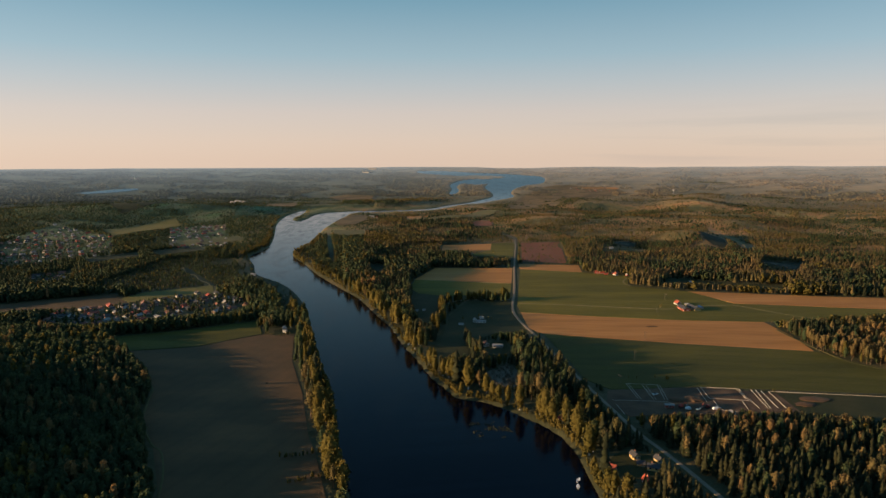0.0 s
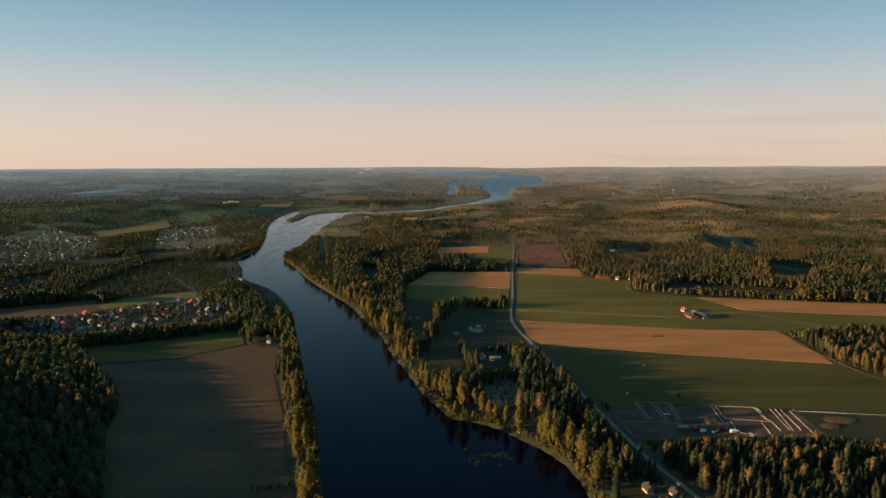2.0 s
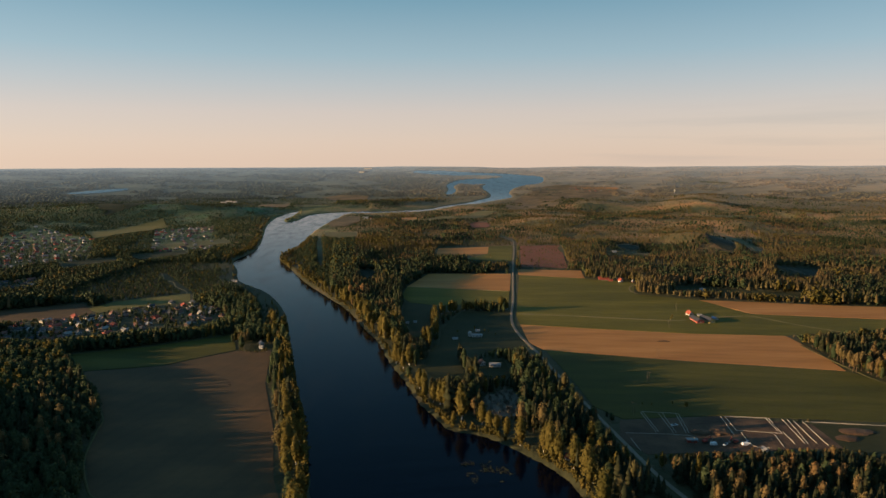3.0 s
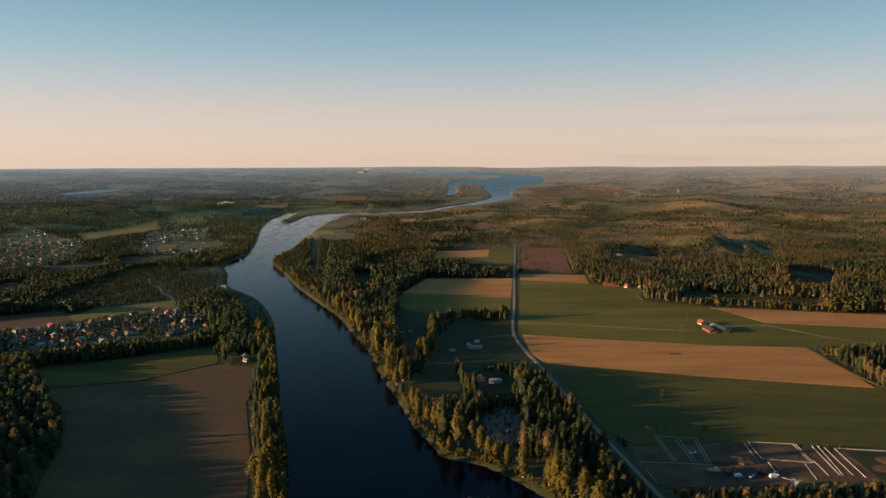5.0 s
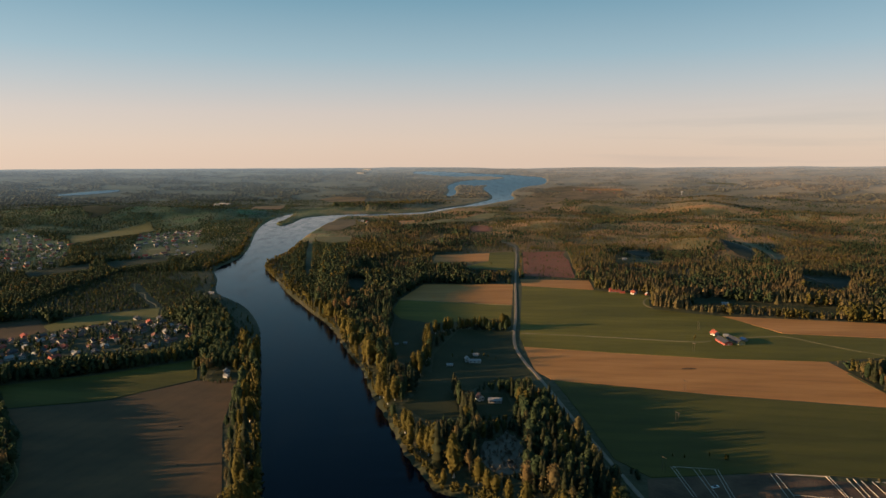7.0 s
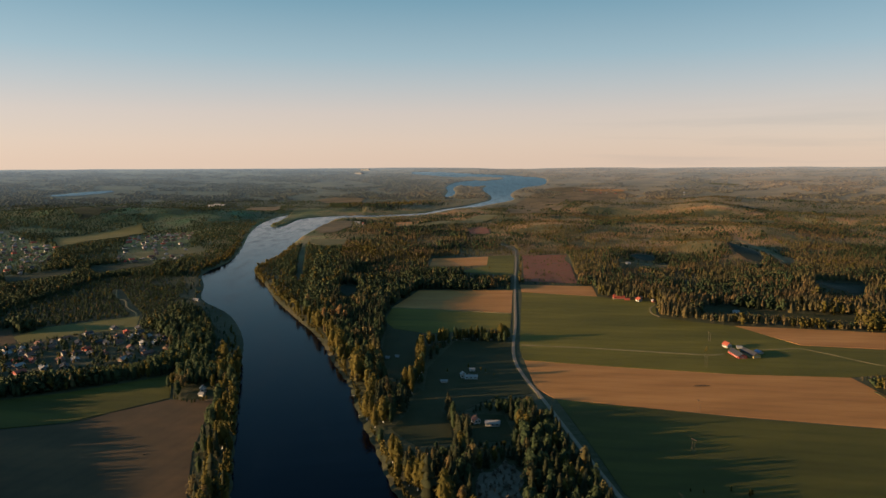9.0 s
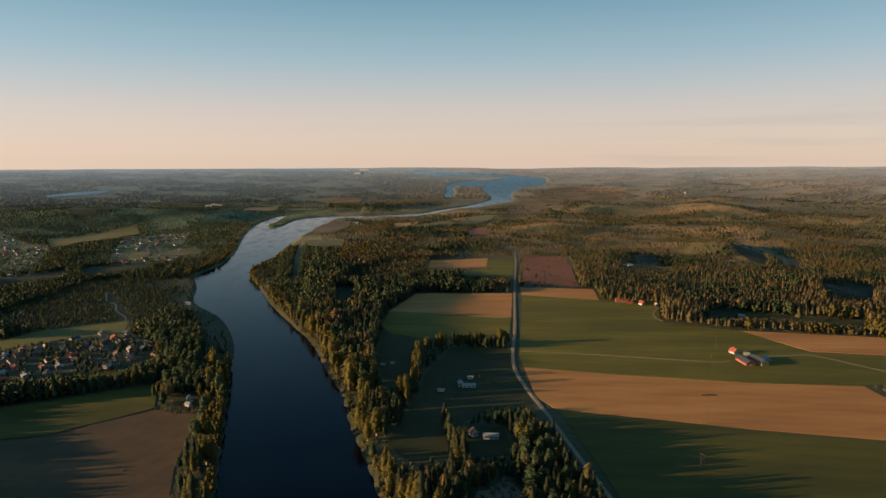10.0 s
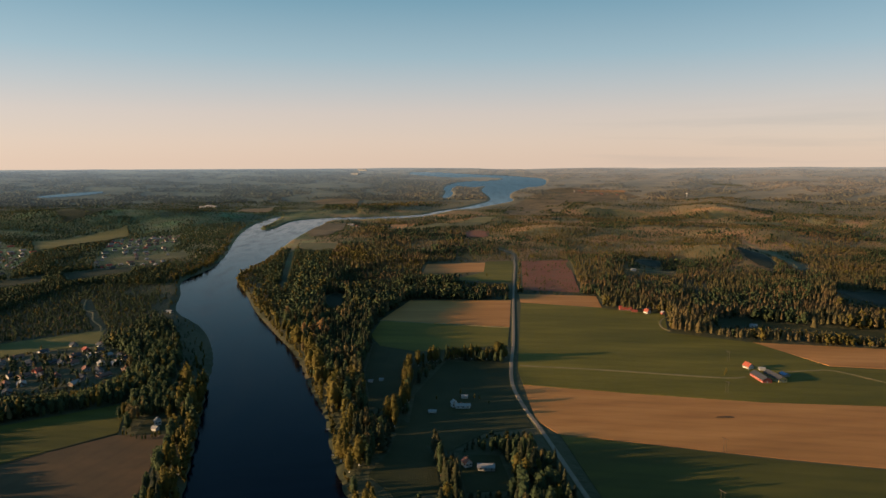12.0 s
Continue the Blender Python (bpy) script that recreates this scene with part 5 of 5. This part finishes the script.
for px, py, size in ((-177, 617, 1.0), (-154, 556, 0.9)):
    bm = bmesh.new()
    bmesh.ops.create_icosphere(bm, subdivisions=2, radius=1)
    for v in bm.verts:
        v.co *= 1 + 0.3 * noise.noise(v.co * 1.7 + Vector((px, py, 3)))
        v.co.z = max(-0.4, v.co.z * 0.8)
    me = bpy.data.meshes.new("boulder")
    bm.to_mesh(me)
    bm.free()
    me.materials.append(M["dirt"])
    stone = new("boulder", me)
    stone.matrix_world = pose(px, py, float(land([px], [py])[0]) + 0.3) @ Matrix.Scale(size, 4)
    tagged(stone, "grey field boulder lying in the ploughed soil", "boulder", "boulders in the field")

# ---- poles, tower, boats ----
def utility_pole(x, y, turn=0):
    top = new("utility_pole")
    for sy in (-1.2, 1.2):
        bm = bmesh.new()
        bmesh.ops.create_cone(bm, cap_ends=True, segments=8, radius1=0.11, radius2=0.07, depth=11, matrix=Matrix.Translation((0, sy, 5.0)))
        part("post", bm, "pole_wood", top)
    boxes("crossarm", [(-0.08, 0.08, -2.4, 2.4, 9.65, 9.83)], "pole_wood", top)
    for sy in (-2.3, 0, 2.3):
        boxes("insulator", [(-0.08, 0.08, sy - 0.08, sy + 0.08, 9.9, 10.5)], "glass", top)
    top.matrix_world = pose(x, y, float(land([x], [y])[0]), 0, 0, turn)
    return top


first = tagged(utility_pole(268, 796, 25), "tall wooden double power pole standing in the field", "power pole", "power poles across the fields")
for px, py in ((218, 684), (306, 881), (187, 615), (153, 543), (341, 959)):
    copy_thing(first, pose(px, py, float(land([px], [py])[0]), 0, 0, 25))

tower = new("water_tower")
bm = bmesh.new()
bmesh.ops.create_cone(bm, cap_ends=True, segments=20, radius1=3, radius2=3, depth=34, matrix=Matrix.Translation((0, 0, 17)))
part("shaft", bm, "concrete", tower)
bm = bmesh.new()
bmesh.ops.create_cone(bm, cap_ends=True, segments=20, radius1=5, radius2=11, depth=7, matrix=Matrix.Translation((0, 0, 33)))
bmesh.ops.create_cone(bm, cap_ends=True, segments=20, radius1=11, radius2=9, depth=4, matrix=Matrix.Translation((0, 0, 38.5)))
part("tank", bm, "white_wood", tower)
tower.scale = (0.45, 0.45, 0.45)
tower.location = (1117, 3164, float(land([1117], [3164])[0]) + 1)
tagged(tower, "white water tower far off above the woods", "water tower")


def boat(x, y, turn, label):
    top = new("boat")
    bm = bmesh.new()
    rings = []
    for k, (px, half, deck) in enumerate(((-2.4, 0.75, 0.75), (-1.0, 0.95, 0.7), (0.6, 0.9, 0.75), (1.8, 0.5, 0.85), (2.5, 0.04, 0.95))):
        rings.append([bm.verts.new(p) for p in ((px, -half, deck), (px, -half * 0.6, 0.05), (px, 0, -0.15), (px, half * 0.6, 0.05), (px, half, deck))])
    for a, b in zip(rings, rings[1:]):
        for k in range(4):
            bm.faces.new((a[k], a[k + 1], b[k + 1], b[k]))
        bm.faces.new((a[0], b[0], b[4], a[4]))
    bm.faces.new(rings[0])
    part("hull", bm, "white_paint", top)
    boxes("bench", [(-1.4, -1.0, -0.8, 0.8, 0.72, 0.8), (0.2, 0.6, -0.8, 0.8, 0.76, 0.84)], "grey_wood", top)
    boxes("motor", [(-2.8, -2.4, -0.18, 0.18, 0.3, 1.2)], "dark_paint", top)
    top.matrix_world = pose(x, y, WATER_LEVEL + 0.12, 0, 0, turn)
    return tagged(top, label, "boat")


boat(82, 374, 80, "small white motor boat moored in the bay")
boat(84, 382, 60, "small white motor boat moored in the bay")


def jetty(x, y, turn, length, label):
    top = new("jetty")
    k = 0.0
    while k < length:
        boxes("plank", [(k, k + 0.9, -0.9, 0.9, 0.55, 0.65)], "grey_wood", top)
        k += 1.0
    for px in (0.3, length - 0.3):
        for py in (-0.8, 0.8):
            boxes("post", [(px - 0.1, px + 0.1, py - 0.1, py + 0.1, -3.0, 1.0)], "pole_wood", top)
    top.matrix_world = pose(x, y, WATER_LEVEL, 0, 0, turn)
    return tagged(top, label, "jetty")


jetty(-47, 732, 185, 8, "narrow wooden jetty on the river bank")
jetty(-110, 910, 190, 7, "narrow wooden jetty on the river bank")
jetty(-39, 689, 185, 5, "short wooden jetty on the river bank")


# ---- single trees and bushes in the open ----
def single(x, y, ki, h, w, label, group):
    tm, cm = SINGLE[ki, rs.randrange(4)]
    tree = new("tree")
    tree.matrix_world = Matrix.Translation((x, y, max(WATER_LEVEL + 0.2, float(land([x], [y])[0])))) @ Matrix.Rotation(rs.random() * 6.28, 4, "Z") @ Matrix.Diagonal((h * w, h * w, h, 1))
    tagged(tree, label, "tree", group)
    for nm, me in (("trunk", tm), ("crown", cm)):
        new(nm, me).parent = tree


def tree_row(pts, gap, width, h, label, group, ki=2):
    line = smooth_line(pts, 12)
    d = 0.0
    for a, b in zip(line, line[1:]):
        d += float(np.linalg.norm(b - a))
        while d > gap:
            d -= gap
            single(a[0] + rs.uniform(-width, width), a[1] + rs.uniform(-width, width), ki if rs.random() < 0.8 else 3, h * rs.uniform(0.6, 1.15), rs.uniform(1.0, 1.5), label, group)


tree_row([(97, 897), (72, 894), (40, 893), (13, 879), (-1, 864), (1, 809), (0, 767), (-9, 748), (-4, 728)], 3.4, 3.0, 16.5, "leafy birch in the row between the meadows", "row of trees between the meadows")
tree_row([(27, 692), (29, 672), (31, 655), (35, 640)], 3.6, 2.0, 16, "dark tall tree beside the grove house", "trees beside the grove house", 0)
tree_row([(-81, 419), (-94, 413), (-108, 410)], 1.7, 0.8, 4.6, "low bush in the hedge across the ploughed field", "hedge bushes in the field")
tree_row([(-70, 387), (-81, 381), (-95, 374)], 1.7, 0.8, 4.6, "low bush in the hedge across the ploughed field", "hedge bushes in the field")
tree_row([(-199, 720), (-180, 711), (-167, 720)], 3.4, 1.2, 4.5, "low leafy bush before the white house", "clump round the white house")
tree_row([(-214, 748), (-210, 770), (-196, 784), (-182, 772)], 3.6, 2.0, 13, "leafy tree in the clump round the white house", "clump round the white house")
for px, py, hh in ((190, 564, 5), (198, 558, 7), (200, 559, 6), (173, 562, 4.5), (166, 564, 4), (46, 796, 7), (57, 786, 6), (61, 784, 5), (107, 1348, 9), (286, 842, 6), (290, 848, 7), (-386, 936, 6), (68, 775, 4), (26, 785, 5)):
    single(px, py, 2, hh * 0.75, 1.3, "small leafy tree standing alone on open ground", "lone trees")
for px, py, ki, hh in ((-179, 764, 3, 17), (-171, 755, 3, 15), (-186, 779, 3, 14), (-176, 748, 2, 12)):
    single(px, py, ki, hh, 1.5, "tall round-crowned tree on the river bank", "tall bank trees")
